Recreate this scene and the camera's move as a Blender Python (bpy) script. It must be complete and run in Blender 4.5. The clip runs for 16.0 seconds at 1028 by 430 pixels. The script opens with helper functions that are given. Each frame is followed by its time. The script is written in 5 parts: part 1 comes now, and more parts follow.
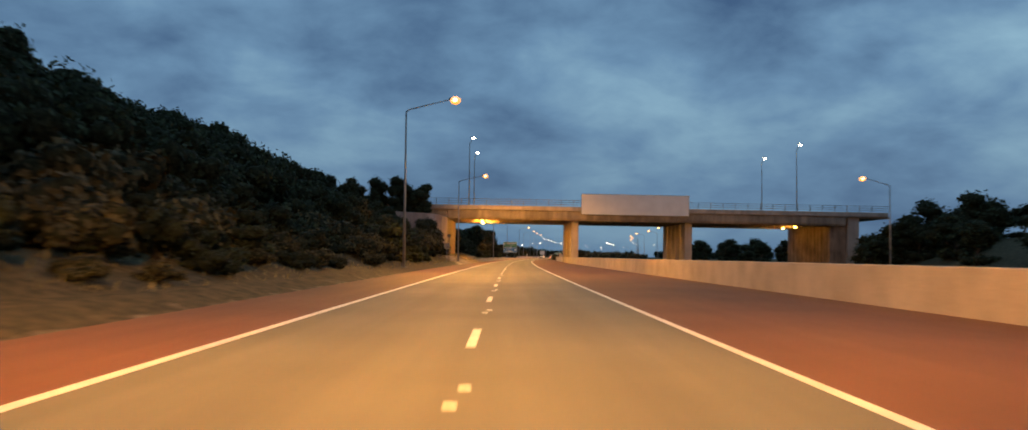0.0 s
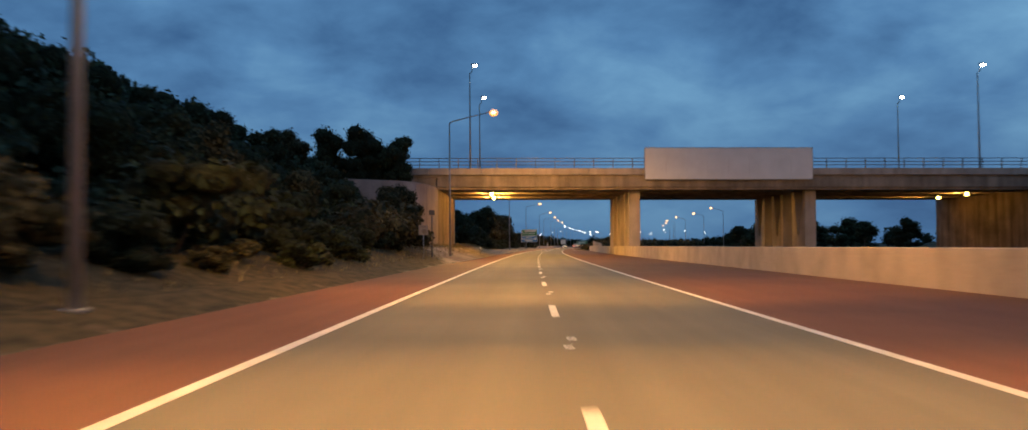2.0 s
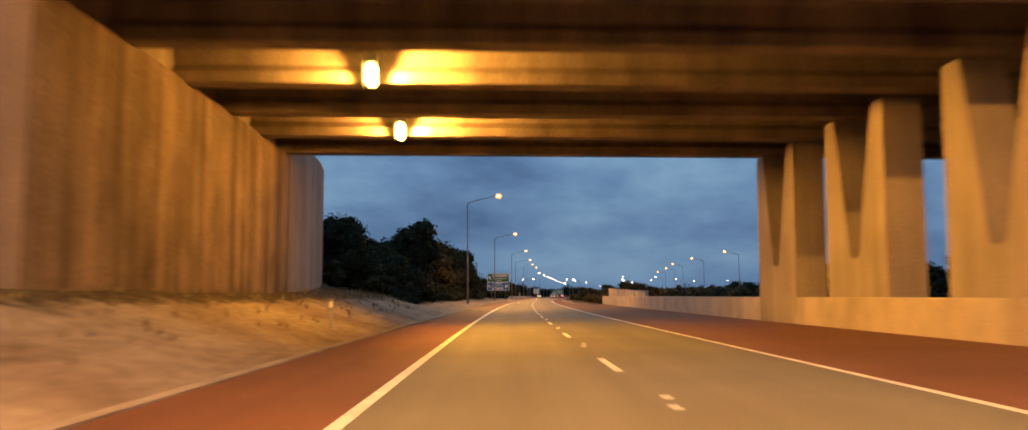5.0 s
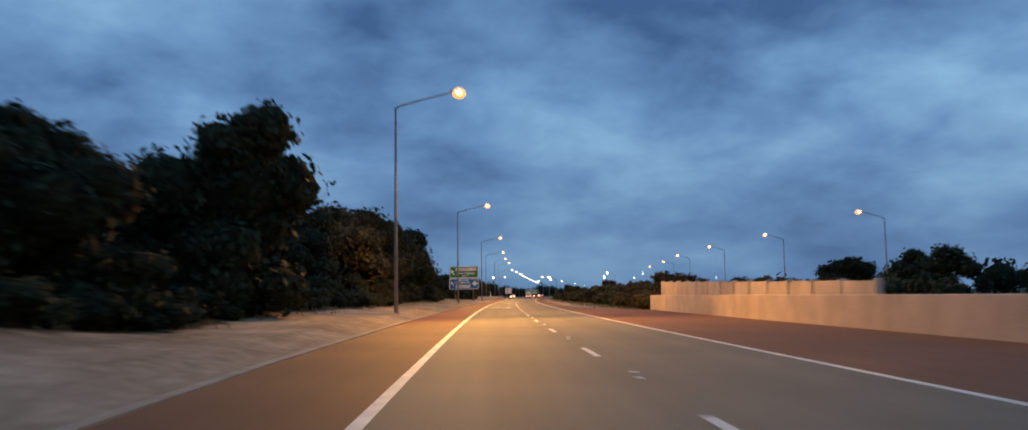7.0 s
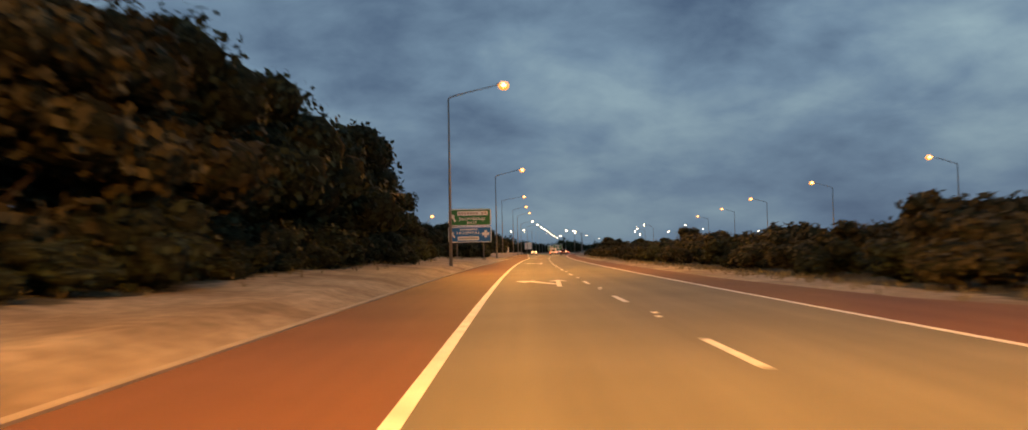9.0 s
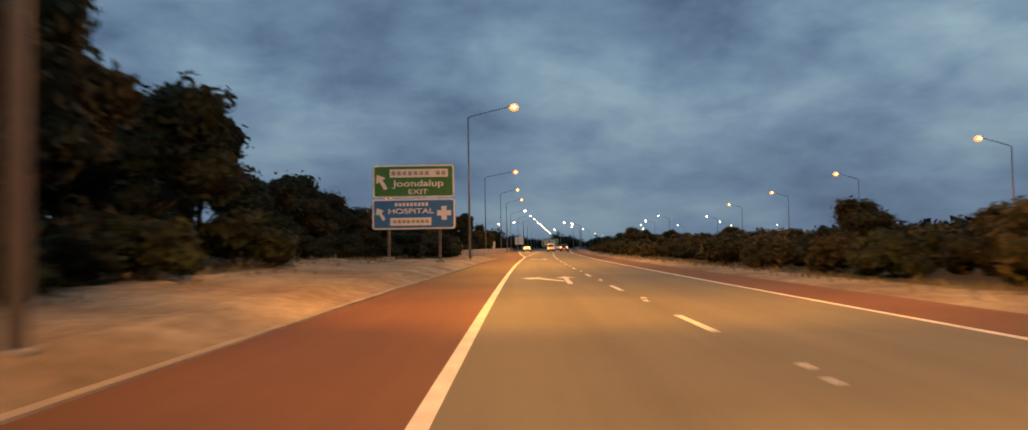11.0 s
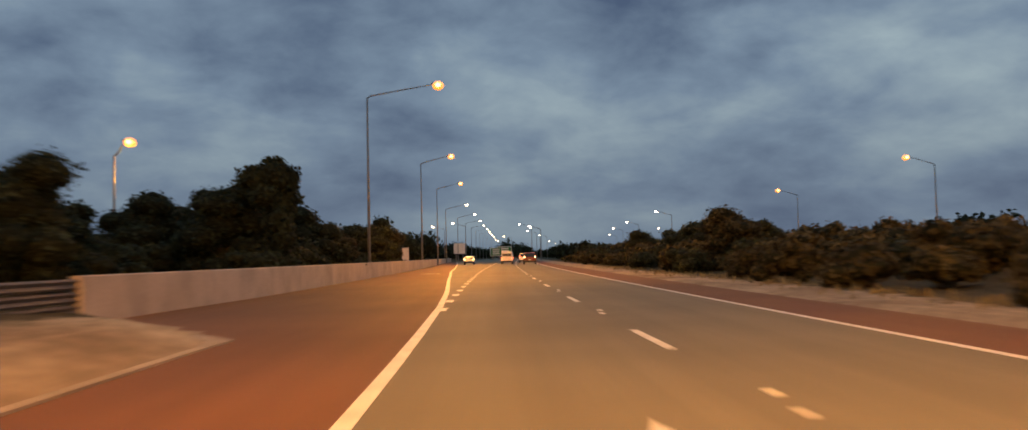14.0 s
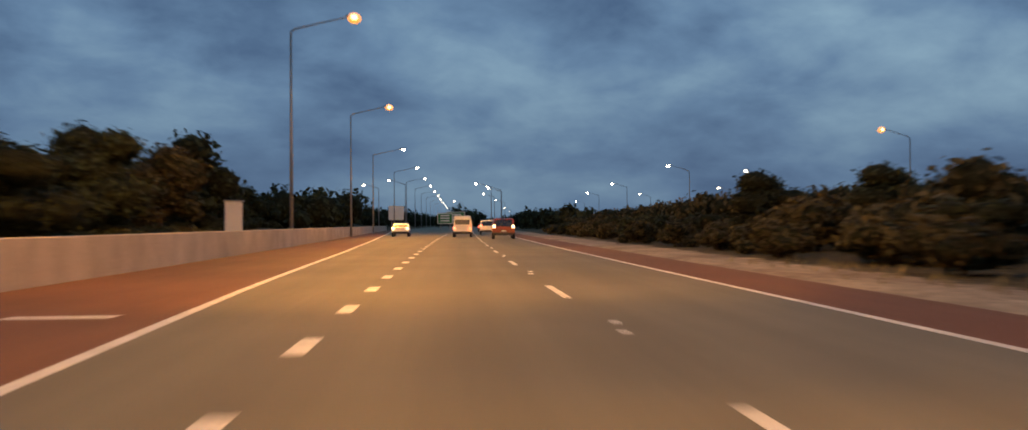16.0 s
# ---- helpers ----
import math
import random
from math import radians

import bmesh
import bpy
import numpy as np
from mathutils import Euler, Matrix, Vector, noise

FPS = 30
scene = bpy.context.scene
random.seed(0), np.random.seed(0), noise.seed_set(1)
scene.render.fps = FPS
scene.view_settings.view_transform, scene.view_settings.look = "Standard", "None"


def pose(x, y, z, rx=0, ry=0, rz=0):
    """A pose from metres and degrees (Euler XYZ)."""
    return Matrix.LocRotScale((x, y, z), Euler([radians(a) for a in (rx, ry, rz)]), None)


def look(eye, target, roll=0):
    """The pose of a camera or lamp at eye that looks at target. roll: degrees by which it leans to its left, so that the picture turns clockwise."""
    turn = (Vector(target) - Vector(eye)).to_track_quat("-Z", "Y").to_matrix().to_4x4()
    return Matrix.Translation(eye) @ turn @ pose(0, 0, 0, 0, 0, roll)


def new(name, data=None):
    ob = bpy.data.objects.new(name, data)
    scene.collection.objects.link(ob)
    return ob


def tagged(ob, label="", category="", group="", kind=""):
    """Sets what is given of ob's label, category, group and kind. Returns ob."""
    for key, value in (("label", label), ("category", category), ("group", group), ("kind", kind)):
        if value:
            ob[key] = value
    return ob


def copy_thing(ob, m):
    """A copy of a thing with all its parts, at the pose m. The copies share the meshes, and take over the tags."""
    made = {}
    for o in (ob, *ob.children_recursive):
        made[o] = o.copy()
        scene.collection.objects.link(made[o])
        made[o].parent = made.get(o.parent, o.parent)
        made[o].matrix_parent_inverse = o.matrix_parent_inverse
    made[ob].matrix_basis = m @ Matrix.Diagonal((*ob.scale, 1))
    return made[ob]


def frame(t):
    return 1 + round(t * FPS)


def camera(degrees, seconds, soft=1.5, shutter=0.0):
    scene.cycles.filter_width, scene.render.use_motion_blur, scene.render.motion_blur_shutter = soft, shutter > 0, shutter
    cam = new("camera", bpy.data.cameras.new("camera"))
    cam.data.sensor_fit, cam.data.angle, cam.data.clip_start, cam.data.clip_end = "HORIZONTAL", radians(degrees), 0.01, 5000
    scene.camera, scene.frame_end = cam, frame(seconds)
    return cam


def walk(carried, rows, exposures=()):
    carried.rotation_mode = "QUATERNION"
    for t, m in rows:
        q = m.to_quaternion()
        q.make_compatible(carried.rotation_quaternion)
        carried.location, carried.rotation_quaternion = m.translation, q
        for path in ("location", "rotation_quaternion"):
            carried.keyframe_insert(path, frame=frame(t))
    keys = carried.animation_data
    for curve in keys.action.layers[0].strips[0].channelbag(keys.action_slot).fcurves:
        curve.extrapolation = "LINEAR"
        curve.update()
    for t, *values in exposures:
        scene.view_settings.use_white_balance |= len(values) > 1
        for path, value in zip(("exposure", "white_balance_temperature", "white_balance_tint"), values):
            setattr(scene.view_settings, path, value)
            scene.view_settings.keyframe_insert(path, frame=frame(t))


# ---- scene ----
# ---- camera ----
cam = camera(60.3, 16.0, soft=1.5, shutter=0.5)
PATH = [
    (0.0, 0.473, 0.477, 1.262, 92.636, -0.573, -0.596),
    (0.5, 0.259, 14.608, 1.262, 92.697, 0.171, 0.265),
    (1.0, 0.067, 28.716, 1.262, 93.503, 0.668, 0.209),
    (1.5, -0.095, 42.813, 1.262, 93.256, 0.032, 0.072),
    (2.0, -0.239, 56.938, 1.262, 92.000, 0.504, 0.456),
    (2.5, -0.364, 71.110, 1.262, 92.038, 0.844, 0.388),
    (3.0, -0.482, 85.333, 1.262, 92.683, 0.609, -0.131),
    (3.5, -0.558, 99.518, 1.262, 94.854, 0.452, -0.616),
    (4.0, -0.581, 113.673, 1.262, 95.275, -0.202, -0.804),
    (4.5, -0.553, 127.800, 1.262, 94.543, -0.033, -0.805),
    (4.7, -0.528, 133.452, 1.262, 95.040, 0.067, -1.498),
    (6.8, 0.561, 193.016, 1.262, 95.484, 1.349, -2.229),
    (7.0, 0.728, 198.698, 1.262, 95.189, 0.873, -3.860),
    (7.5, 1.187, 212.906, 1.262, 92.869, 0.478, -1.870),
    (8.0, 1.684, 227.128, 1.262, 93.541, 0.514, -2.593),
    (8.5, 2.214, 241.333, 1.262, 93.094, 0.841, -2.625),
    (9.0, 2.803, 255.515, 1.262, 92.376, 1.123, -2.781),
    (9.2, 3.057, 261.185, 1.262, 92.100, 1.115, -2.743),
    (11.3, 6.461, 320.544, 1.262, 92.089, 0.882, -3.851),
    (11.5, 6.864, 326.200, 1.262, 93.061, 1.090, -4.244),
    (12.0, 7.916, 340.345, 1.262, 94.188, 1.106, -4.236),
    (12.5, 9.029, 354.555, 1.262, 93.360, 1.105, -4.287),
    (13.0, 10.251, 368.818, 1.262, 94.445, 1.429, -4.862),
    (13.5, 11.525, 383.090, 1.262, 93.744, 1.484, -5.343),
    (14.0, 12.856, 397.355, 1.262, 92.661, 1.284, -7.014),
    (14.5, 14.245, 411.568, 1.262, 93.990, 1.384, -6.440),
    (15.0, 15.704, 425.722, 1.262, 93.449, 0.875, -6.797),
    (15.5, 17.218, 439.890, 1.262, 91.852, 0.151, -9.092),
    (16.0, 18.772, 454.072, 1.262, 90.581, 0.367, -10.290),
]
# the film camera's own drift: seconds, stops, kelvin, tint
LIGHT = [
    (0.0, 0.02, 6800, 9), (0.5, 0.2, 9200, 21), (1.0, 0.2, 8900, 20), (1.5, 0.0, 9000, 24), (2.0, -0.28, 5450, 6),
    (2.5, -0.12, 6900, 11), (3.0, 0.08, 8500, 18), (3.5, -0.04, 8200, 16), (4.0, -0.04, 8900, 24), (4.5, -0.04, 6900, 16),
    (7.0, 0.1, 6000, 15), (7.5, 0.12, 6900, 16), (8.0, 0.15, 9300, 25), (8.5, -0.02, 6500, 8), (9.0, -0.06, 8200, 16),
    (11.5, 0.05, 7900, 16), (12.0, 0.17, 9200, 30), (12.5, 0.08, 8700, 31), (13.0, -0.12, 6600, 23), (13.5, 0.0, 7000, 18),
    (14.0, -0.03, 8900, 23), (14.5, 0.13, 10300, 30), (15.0, -0.1, 10000, 38), (15.5, -0.28, 7000, 31), (16.0, -0.2, 6950, 16),
]
walk(cam, [(t, pose(x, y, z, rx, ry, rz)) for t, x, y, z, rx, ry, rz in PATH],
     exposures=LIGHT)

# ---- world, sun ----
world = bpy.data.worlds.new("dusk_sky")
scene.world = world
world.use_nodes = True
wn, wl = world.node_tree.nodes, world.node_tree.links
wn.clear()


def wnode(kind, **kw):
    n = wn.new(kind)
    for k, val in kw.items():
        n.inputs[k].default_value = val
    return n


sky = wn.new("ShaderNodeTexSky")
sky.sky_type = "NISHITA"
sky.sun_disc = False
sky.sun_elevation = radians(1.5)
sky.sun_rotation = radians(250)
coord = wn.new("ShaderNodeTexCoord")
sep = wn.new("ShaderNodeSeparateXYZ")
wl.new(coord.outputs["Generated"], sep.inputs[0])
# cloud layer: the view direction carried on to a flat sheet overhead
lift = wn.new("ShaderNodeMath"); lift.operation = "MAXIMUM"; lift.inputs[1].default_value = 0.0
wl.new(sep.outputs["Z"], lift.inputs[0])
lift2 = wn.new("ShaderNodeMath"); lift2.operation = "ADD"; lift2.inputs[1].default_value = 0.36
wl.new(lift.outputs[0], lift2.inputs[0])
dx = wn.new("ShaderNodeMath"); dx.operation = "DIVIDE"
dy = wn.new("ShaderNodeMath"); dy.operation = "DIVIDE"
wl.new(sep.outputs["X"], dx.inputs[0]); wl.new(lift2.outputs[0], dx.inputs[1])
wl.new(sep.outputs["Y"], dy.inputs[0]); wl.new(lift2.outputs[0], dy.inputs[1])
sheet = wn.new("ShaderNodeCombineXYZ")
wl.new(dx.outputs[0], sheet.inputs[0]); wl.new(dy.outputs[0], sheet.inputs[1])
turn = wn.new("ShaderNodeMapping")
turn.inputs["Rotation"].default_value = (0, 0, radians(-18))
turn.inputs["Scale"].default_value = (1.0, 1.0, 1.0)
wl.new(sheet.outputs[0], turn.inputs[0])
cl_big = wnode("ShaderNodeTexNoise", Scale=1.35, Detail=5.0, Roughness=0.48, Distortion=0.15)
cl_fine = wnode("ShaderNodeTexNoise", Scale=4.6, Detail=8.0, Roughness=0.56, Distortion=0.2)
wl.new(turn.outputs[0], cl_big.inputs["Vector"]); wl.new(turn.outputs[0], cl_fine.inputs["Vector"])
both = wn.new("ShaderNodeMix"); both.data_type = "FLOAT"; both.inputs[0].default_value = 0.30
wl.new(cl_big.outputs[0], both.inputs[2]); wl.new(cl_fine.outputs[0], both.inputs[3])
ramp = wn.new("ShaderNodeValToRGB")
ramp.color_ramp.elements[0].position, ramp.color_ramp.elements[0].color = 0.37, (0.044, 0.097, 0.202, 1)
ramp.color_ramp.elements[1].position, ramp.color_ramp.elements[1].color = 0.64, (0.240, 0.415, 0.552, 1)
mid = ramp.color_ramp.elements.new(0.50); mid.color = (0.122, 0.236, 0.386, 1)
wl.new(both.outputs[0], ramp.inputs[0])
# nearer the horizon the sheet darkens to a dull slate blue
hz = wn.new("ShaderNodeMapRange")
hz.inputs[1].default_value, hz.inputs[2].default_value = 0.0, 0.20
hz.inputs[3].default_value, hz.inputs[4].default_value = 0.62, 0.0
wl.new(sep.outputs["Z"], hz.inputs[0])
low = wn.new("ShaderNodeMix"); low.data_type = "RGBA"
low.inputs[7].default_value = (0.078, 0.140, 0.240, 1)
wl.new(hz.outputs[0], low.inputs[0]); wl.new(ramp.outputs[0], low.inputs[6])
bg_cloud = wnode("ShaderNodeBackground", Strength=1.2)
wl.new(low.outputs[2], bg_cloud.inputs[0])
bg_sky = wnode("ShaderNodeBackground", Strength=0.05)
wl.new(sky.outputs[0], bg_sky.inputs[0])
mixw = wn.new("ShaderNodeMixShader"); mixw.inputs[0].default_value = 0.94
wl.new(bg_sky.outputs[0], mixw.inputs[1]); wl.new(bg_cloud.outputs[0], mixw.inputs[2])
wout = wn.new("ShaderNodeOutputWorld")
wl.new(mixw.outputs[0], wout.inputs[0])

sun = new("sun", bpy.data.lights.new("sun", "SUN"))
sun.data.energy, sun.data.angle, sun.data.color = 0.06, radians(25), (0.75, 0.86, 1.0)
sun.matrix_world = look((0, 0, 50), (60, 40, 0))

SODIUM = (1.0, 0.425, 0.060)
STREET_WATTS = 34000.0
RIGHT_WATTS = 20000.0
BRIDGE_WATTS = 10000.0


def lamp_light(x, y, z, watts, colour=SODIUM, size=0.2):
    """The open light of a bare lamp."""
    d = bpy.data.lights.new("lamp_light", "POINT")
    d.energy, d.color, d.shadow_soft_size = watts, colour, size
    ob = new("lamp_light", d)
    ob.location = (x, y, z)
    return ob


def flood_or_fill_light(x, y, z, way, watts, colour=(1.0, 0.45, 0.06)):
    """A lamp that throws its light to one side: the shielded bridge lamps, and the added fill behind them."""
    d = bpy.data.lights.new("flood_or_fill_light", "SPOT")
    d.energy, d.color, d.shadow_soft_size, d.spot_size, d.spot_blend = watts, colour, 0.12, radians(165), 0.45
    new("flood_or_fill_light", d).matrix_world = look((x, y, z), (x + way, y, z - 0.25))


def street_light(x, y, z, watts, lean, colour=SODIUM):
    """A road lantern's light: one broad beam down, and two thrown up and down the road, cut off below the horizontal;
    lean tips them over the carriageway."""
    for way, share, spread, blend in ((-1.6, 1.0, 96, 1.0), (1.6, 1.0, 96, 1.0), (0, 0.30, 150, 1.0)):
        d = bpy.data.lights.new("lantern_light", "SPOT")
        d.energy, d.color, d.shadow_soft_size = watts * share, colour, 0.2
        d.spot_size, d.spot_blend = radians(spread), blend
        ob = new("lantern_light", d)
        ob.matrix_world = look((x, y, z), (x + lean, y + way, z - 1.0))


# ---- the road's line: bend in 1/10000 per metre, at stations along it ----
STATIONS = [0, 60, 120, 192, 252, 312, 372, 432, 492, 552, 612]
BEND = [1.293, 1.289, 1.588, 2.751, 2.696, 2.836, 2.522, 3.031, 2.284, 1.28, 0.859]
_ys = np.arange(-400, 4001, 5.0)
_k = np.where(_ys > 612, 0, np.interp(_ys, STATIONS, BEND)) * 1e-4
_s1 = np.cumsum(_k) * 5
_s1 -= np.interp(0, _ys, _s1)
_s2 = np.cumsum(_s1) * 5
_s2 -= np.interp(0, _ys, _s2)


def rx(y):
    return float(np.interp(y, _ys, _s2))


def smooth(a, b, v):
    t = min(1.0, max(0.0, (v - a) / (b - a)))
    return t * t * (3 - 2 * t)


def land(u, y):
    """Height of the ground u metres right of the lane line, y along the road."""
    n1 = noise.noise(Vector((u * 0.09, y * 0.06, 3.1)))
    n2 = noise.noise(Vector((u * 0.5, y * 0.4, 9.7)))
    z = -0.12
    if u < 0:
        # past the guard rail the ground stays low out to the exit wall
        a = -u - float(np.interp(y, [411.5, 414, 416.9, 418, 452, 477, 502, 532, 652], [0, 0.9, 3.0, 5.0, 4.9, 5.3, 6.6, 7.8, 14.4]))
        z += 0.42 * smooth(6.2, 8.2, a)
        rough = smooth(7.5, 13, a)
        before = 1 - smooth(132, 155, y)
        hill = (0.9 * smooth(8.5, 12, a) + 11.5 * smooth(12, 40, a)) * before * (1 - 0.7 * smooth(70, 160, a))
        toe = (1.2 * smooth(7.4, 12.0, a) + 4.5 * smooth(13, 26, a)) * smooth(130, 155, y) * (1 - smooth(203, 222, y))
        fill = 7.3 * smooth(157.0, 157.5, y) * (smooth(13.5, 14.5, a) * (1 - smooth(186, 189, y)) + smooth(13, 24, a) * smooth(186, 189, y) * (1 - smooth(190, 217, y)))
        bank = toe + (fill - 4.5 * smooth(13, 26, a) * smooth(157.0, 157.5, y) * (1 - smooth(190, 212, y))) * (1 - 0.7 * smooth(70, 160, a))
        after = (0.35 * smooth(8, 14, a) + 1.6 * smooth(14, 40, a)) * smooth(188, 217, y)
        calm = 1 - 0.7 * smooth(126, 142, y) * (1 - smooth(190, 212, y))
        z += hill + bank + after + rough * calm * (0.45 * n1 + 0.10 * n2) + 0.03 * n2 * smooth(6.6, 8, a)
    else:
        edge = 10.6 if y < 268 else 5.9
        z += 0.10 * smooth(edge, edge + 0.7, u)
        z += smooth(edge + 2, edge + 10, u) * (0.25 * n1 + 0.08 * n2) + 0.03 * n2 * smooth(edge, edge + 1, u)
        z += 5.0 * smooth(62, 82, u) * (1 - smooth(190, 250, y)) * (1 - smooth(100, 200, u))
    return z


# ---- materials ----
def material(name, base, rough=0.8, metal=0.0, vary=0.25, scale=3.0, fine=40.0, bump=0.2, second=None,
             spec=0.4, per_object=0.0, space="Object"):
    m = bpy.data.materials.new(name)
    m.use_nodes = True
    nt = m.node_tree
    b = nt.nodes["Principled BSDF"]
    b.inputs["Roughness"].default_value, b.inputs["Metallic"].default_value = rough, metal
    b.inputs["Specular IOR Level"].default_value = spec
    tc = nt.nodes.new("ShaderNodeTexCoord")
    src = tc.outputs[space]
    n1 = nt.nodes.new("ShaderNodeTexNoise"); n1.inputs["Scale"].default_value = scale; n1.inputs["Detail"].default_value = 4
    n2 = nt.nodes.new("ShaderNodeTexNoise"); n2.inputs["Scale"].default_value = fine; n2.inputs["Detail"].default_value = 3
    nt.links.new(src, n1.inputs["Vector"]); nt.links.new(src, n2.inputs["Vector"])
    dark = tuple(c * (1 - vary) for c in base)
    lite = second if second else tuple(min(1, c * (1 + vary)) for c in base)
    mx = nt.nodes.new("ShaderNodeValToRGB")
    mx.color_ramp.elements[0].position, mx.color_ramp.elements[0].color = 0.32, (*dark, 1)
    mx.color_ramp.elements[1].position, mx.color_ramp.elements[1].color = 0.68, (*lite, 1)
    nt.links.new(n1.outputs[0], mx.inputs[0])
    gr = nt.nodes.new("ShaderNodeMapRange")
    gr.inputs[1].default_value, gr.inputs[2].default_value = 0.3, 0.7
    gr.inputs[3].default_value, gr.inputs[4].default_value = 1 - vary * 0.7, 1 + vary * 0.7
    nt.links.new(n2.outputs[0], gr.inputs[0])
    mul = nt.nodes.new("ShaderNodeVectorMath"); mul.operation = "SCALE"
    nt.links.new(mx.outputs[0], mul.inputs[0]); nt.links.new(gr.outputs[0], mul.inputs["Scale"])
    out = mul.outputs[0]
    if per_object:
        oi = nt.nodes.new("ShaderNodeObjectInfo")
        pr = nt.nodes.new("ShaderNodeMapRange")
        pr.inputs[3].default_value, pr.inputs[4].default_value = 1 - per_object, 1 + per_object
        nt.links.new(oi.outputs["Random"], pr.inputs[0])
        m2 = nt.nodes.new("ShaderNodeVectorMath"); m2.operation = "SCALE"
        nt.links.new(out, m2.inputs[0]); nt.links.new(pr.outputs[0], m2.inputs["Scale"])
        out = m2.outputs[0]
    nt.links.new(out, b.inputs["Base Color"])
    if bump:
        bp = nt.nodes.new("ShaderNodeBump"); bp.inputs["Strength"].default_value = bump; bp.inputs["Distance"].default_value = 0.02
        nt.links.new(n2.outputs[0], bp.inputs["Height"]); nt.links.new(bp.outputs[0], b.inputs["Normal"])
    return m


def glow(name, colour, strength):
    m = bpy.data.materials.new(name)
    m.use_nodes = True
    b = m.node_tree.nodes["Principled BSDF"]
    b.inputs["Base Color"].default_value = (0.8, 0.8, 0.8, 1)
    b.inputs["Emission Color"].default_value = (*colour, 1)
    b.inputs["Emission Strength"].default_value = strength
    return m


def asphalt(name, base, tint, wear):
    """Sealed road surface with stone grain, wide patches, wheel paths and fine cracks along it (UV: metres across and along)."""
    m = material(name, base, rough=0.75, vary=0.09, scale=0.22, fine=60.0, bump=0.3, second=tint, spec=0.25)
    nt = m.node_tree
    b = nt.nodes["Principled BSDF"]
    uv = nt.nodes.new("ShaderNodeUVMap"); uv.uv_map = "uv"
    sp = nt.nodes.new("ShaderNodeSeparateXYZ"); nt.links.new(uv.outputs[0], sp.inputs[0])
    # wheel paths: two polished bands a lane
    wv = nt.nodes.new("ShaderNodeMath"); wv.operation = "MULTIPLY_ADD"
    wv.inputs[1].default_value, wv.inputs[2].default_value = 2 * math.pi / 1.75, 0.0
    nt.links.new(sp.outputs["X"], wv.inputs[0])
    cs = nt.nodes.new("ShaderNodeMath"); cs.operation = "COSINE"; nt.links.new(wv.outputs[0], cs.inputs[0])
    streak = nt.nodes.new("ShaderNodeTexNoise"); streak.inputs["Scale"].default_value = 1.0; streak.inputs["Detail"].default_value = 4
    mp = nt.nodes.new("ShaderNodeMapping"); mp.inputs["Scale"].default_value = (2.2, 0.05, 1)
    nt.links.new(uv.outputs[0], mp.inputs[0]); nt.links.new(mp.outputs[0], streak.inputs["Vector"])
    ad = nt.nodes.new("ShaderNodeMath"); ad.operation = "MULTIPLY_ADD"; ad.inputs[1].default_value = -wear
    ad.inputs[2].default_value = 1.0
    nt.links.new(cs.outputs[0], ad.inputs[0])
    st = nt.nodes.new("ShaderNodeMapRange"); st.inputs[1].default_value, st.inputs[2].default_value = 0.3, 0.7
    st.inputs[3].default_value, st.inputs[4].default_value = 0.93, 1.07
    nt.links.new(streak.outputs[0], st.inputs[0])
    ml = nt.nodes.new("ShaderNodeMath"); ml.operation = "MULTIPLY"
    nt.links.new(ad.outputs[0], ml.inputs[0]); nt.links.new(st.outputs[0], ml.inputs[1])
    old = b.inputs["Base Color"].links[0].from_socket
    sc = nt.nodes.new("ShaderNodeVectorMath"); sc.operation = "SCALE"
    nt.links.new(old, sc.inputs[0]); nt.links.new(ml.outputs[0], sc.inputs["Scale"])
    nt.links.new(sc.outputs[0], b.inputs["Base Color"])
    return m


M_ROAD = asphalt("grey_asphalt", (0.166, 0.158, 0.117), (0.184, 0.175, 0.130), 0.05)
M_RED = asphalt("red_asphalt", (0.158, 0.073, 0.038), (0.180, 0.084, 0.044), 0.0)
M_PAINT = material("road_paint", (0.72, 0.70, 0.62), rough=0.6, vary=0.18, scale=2.0, fine=25.0, bump=0.15)
M_SAND = material("sandy_soil", (0.34, 0.255, 0.175), rough=0.95, vary=0.35, scale=0.25, fine=3.0, bump=0.5, second=(0.40, 0.33, 0.24), spec=0.1)


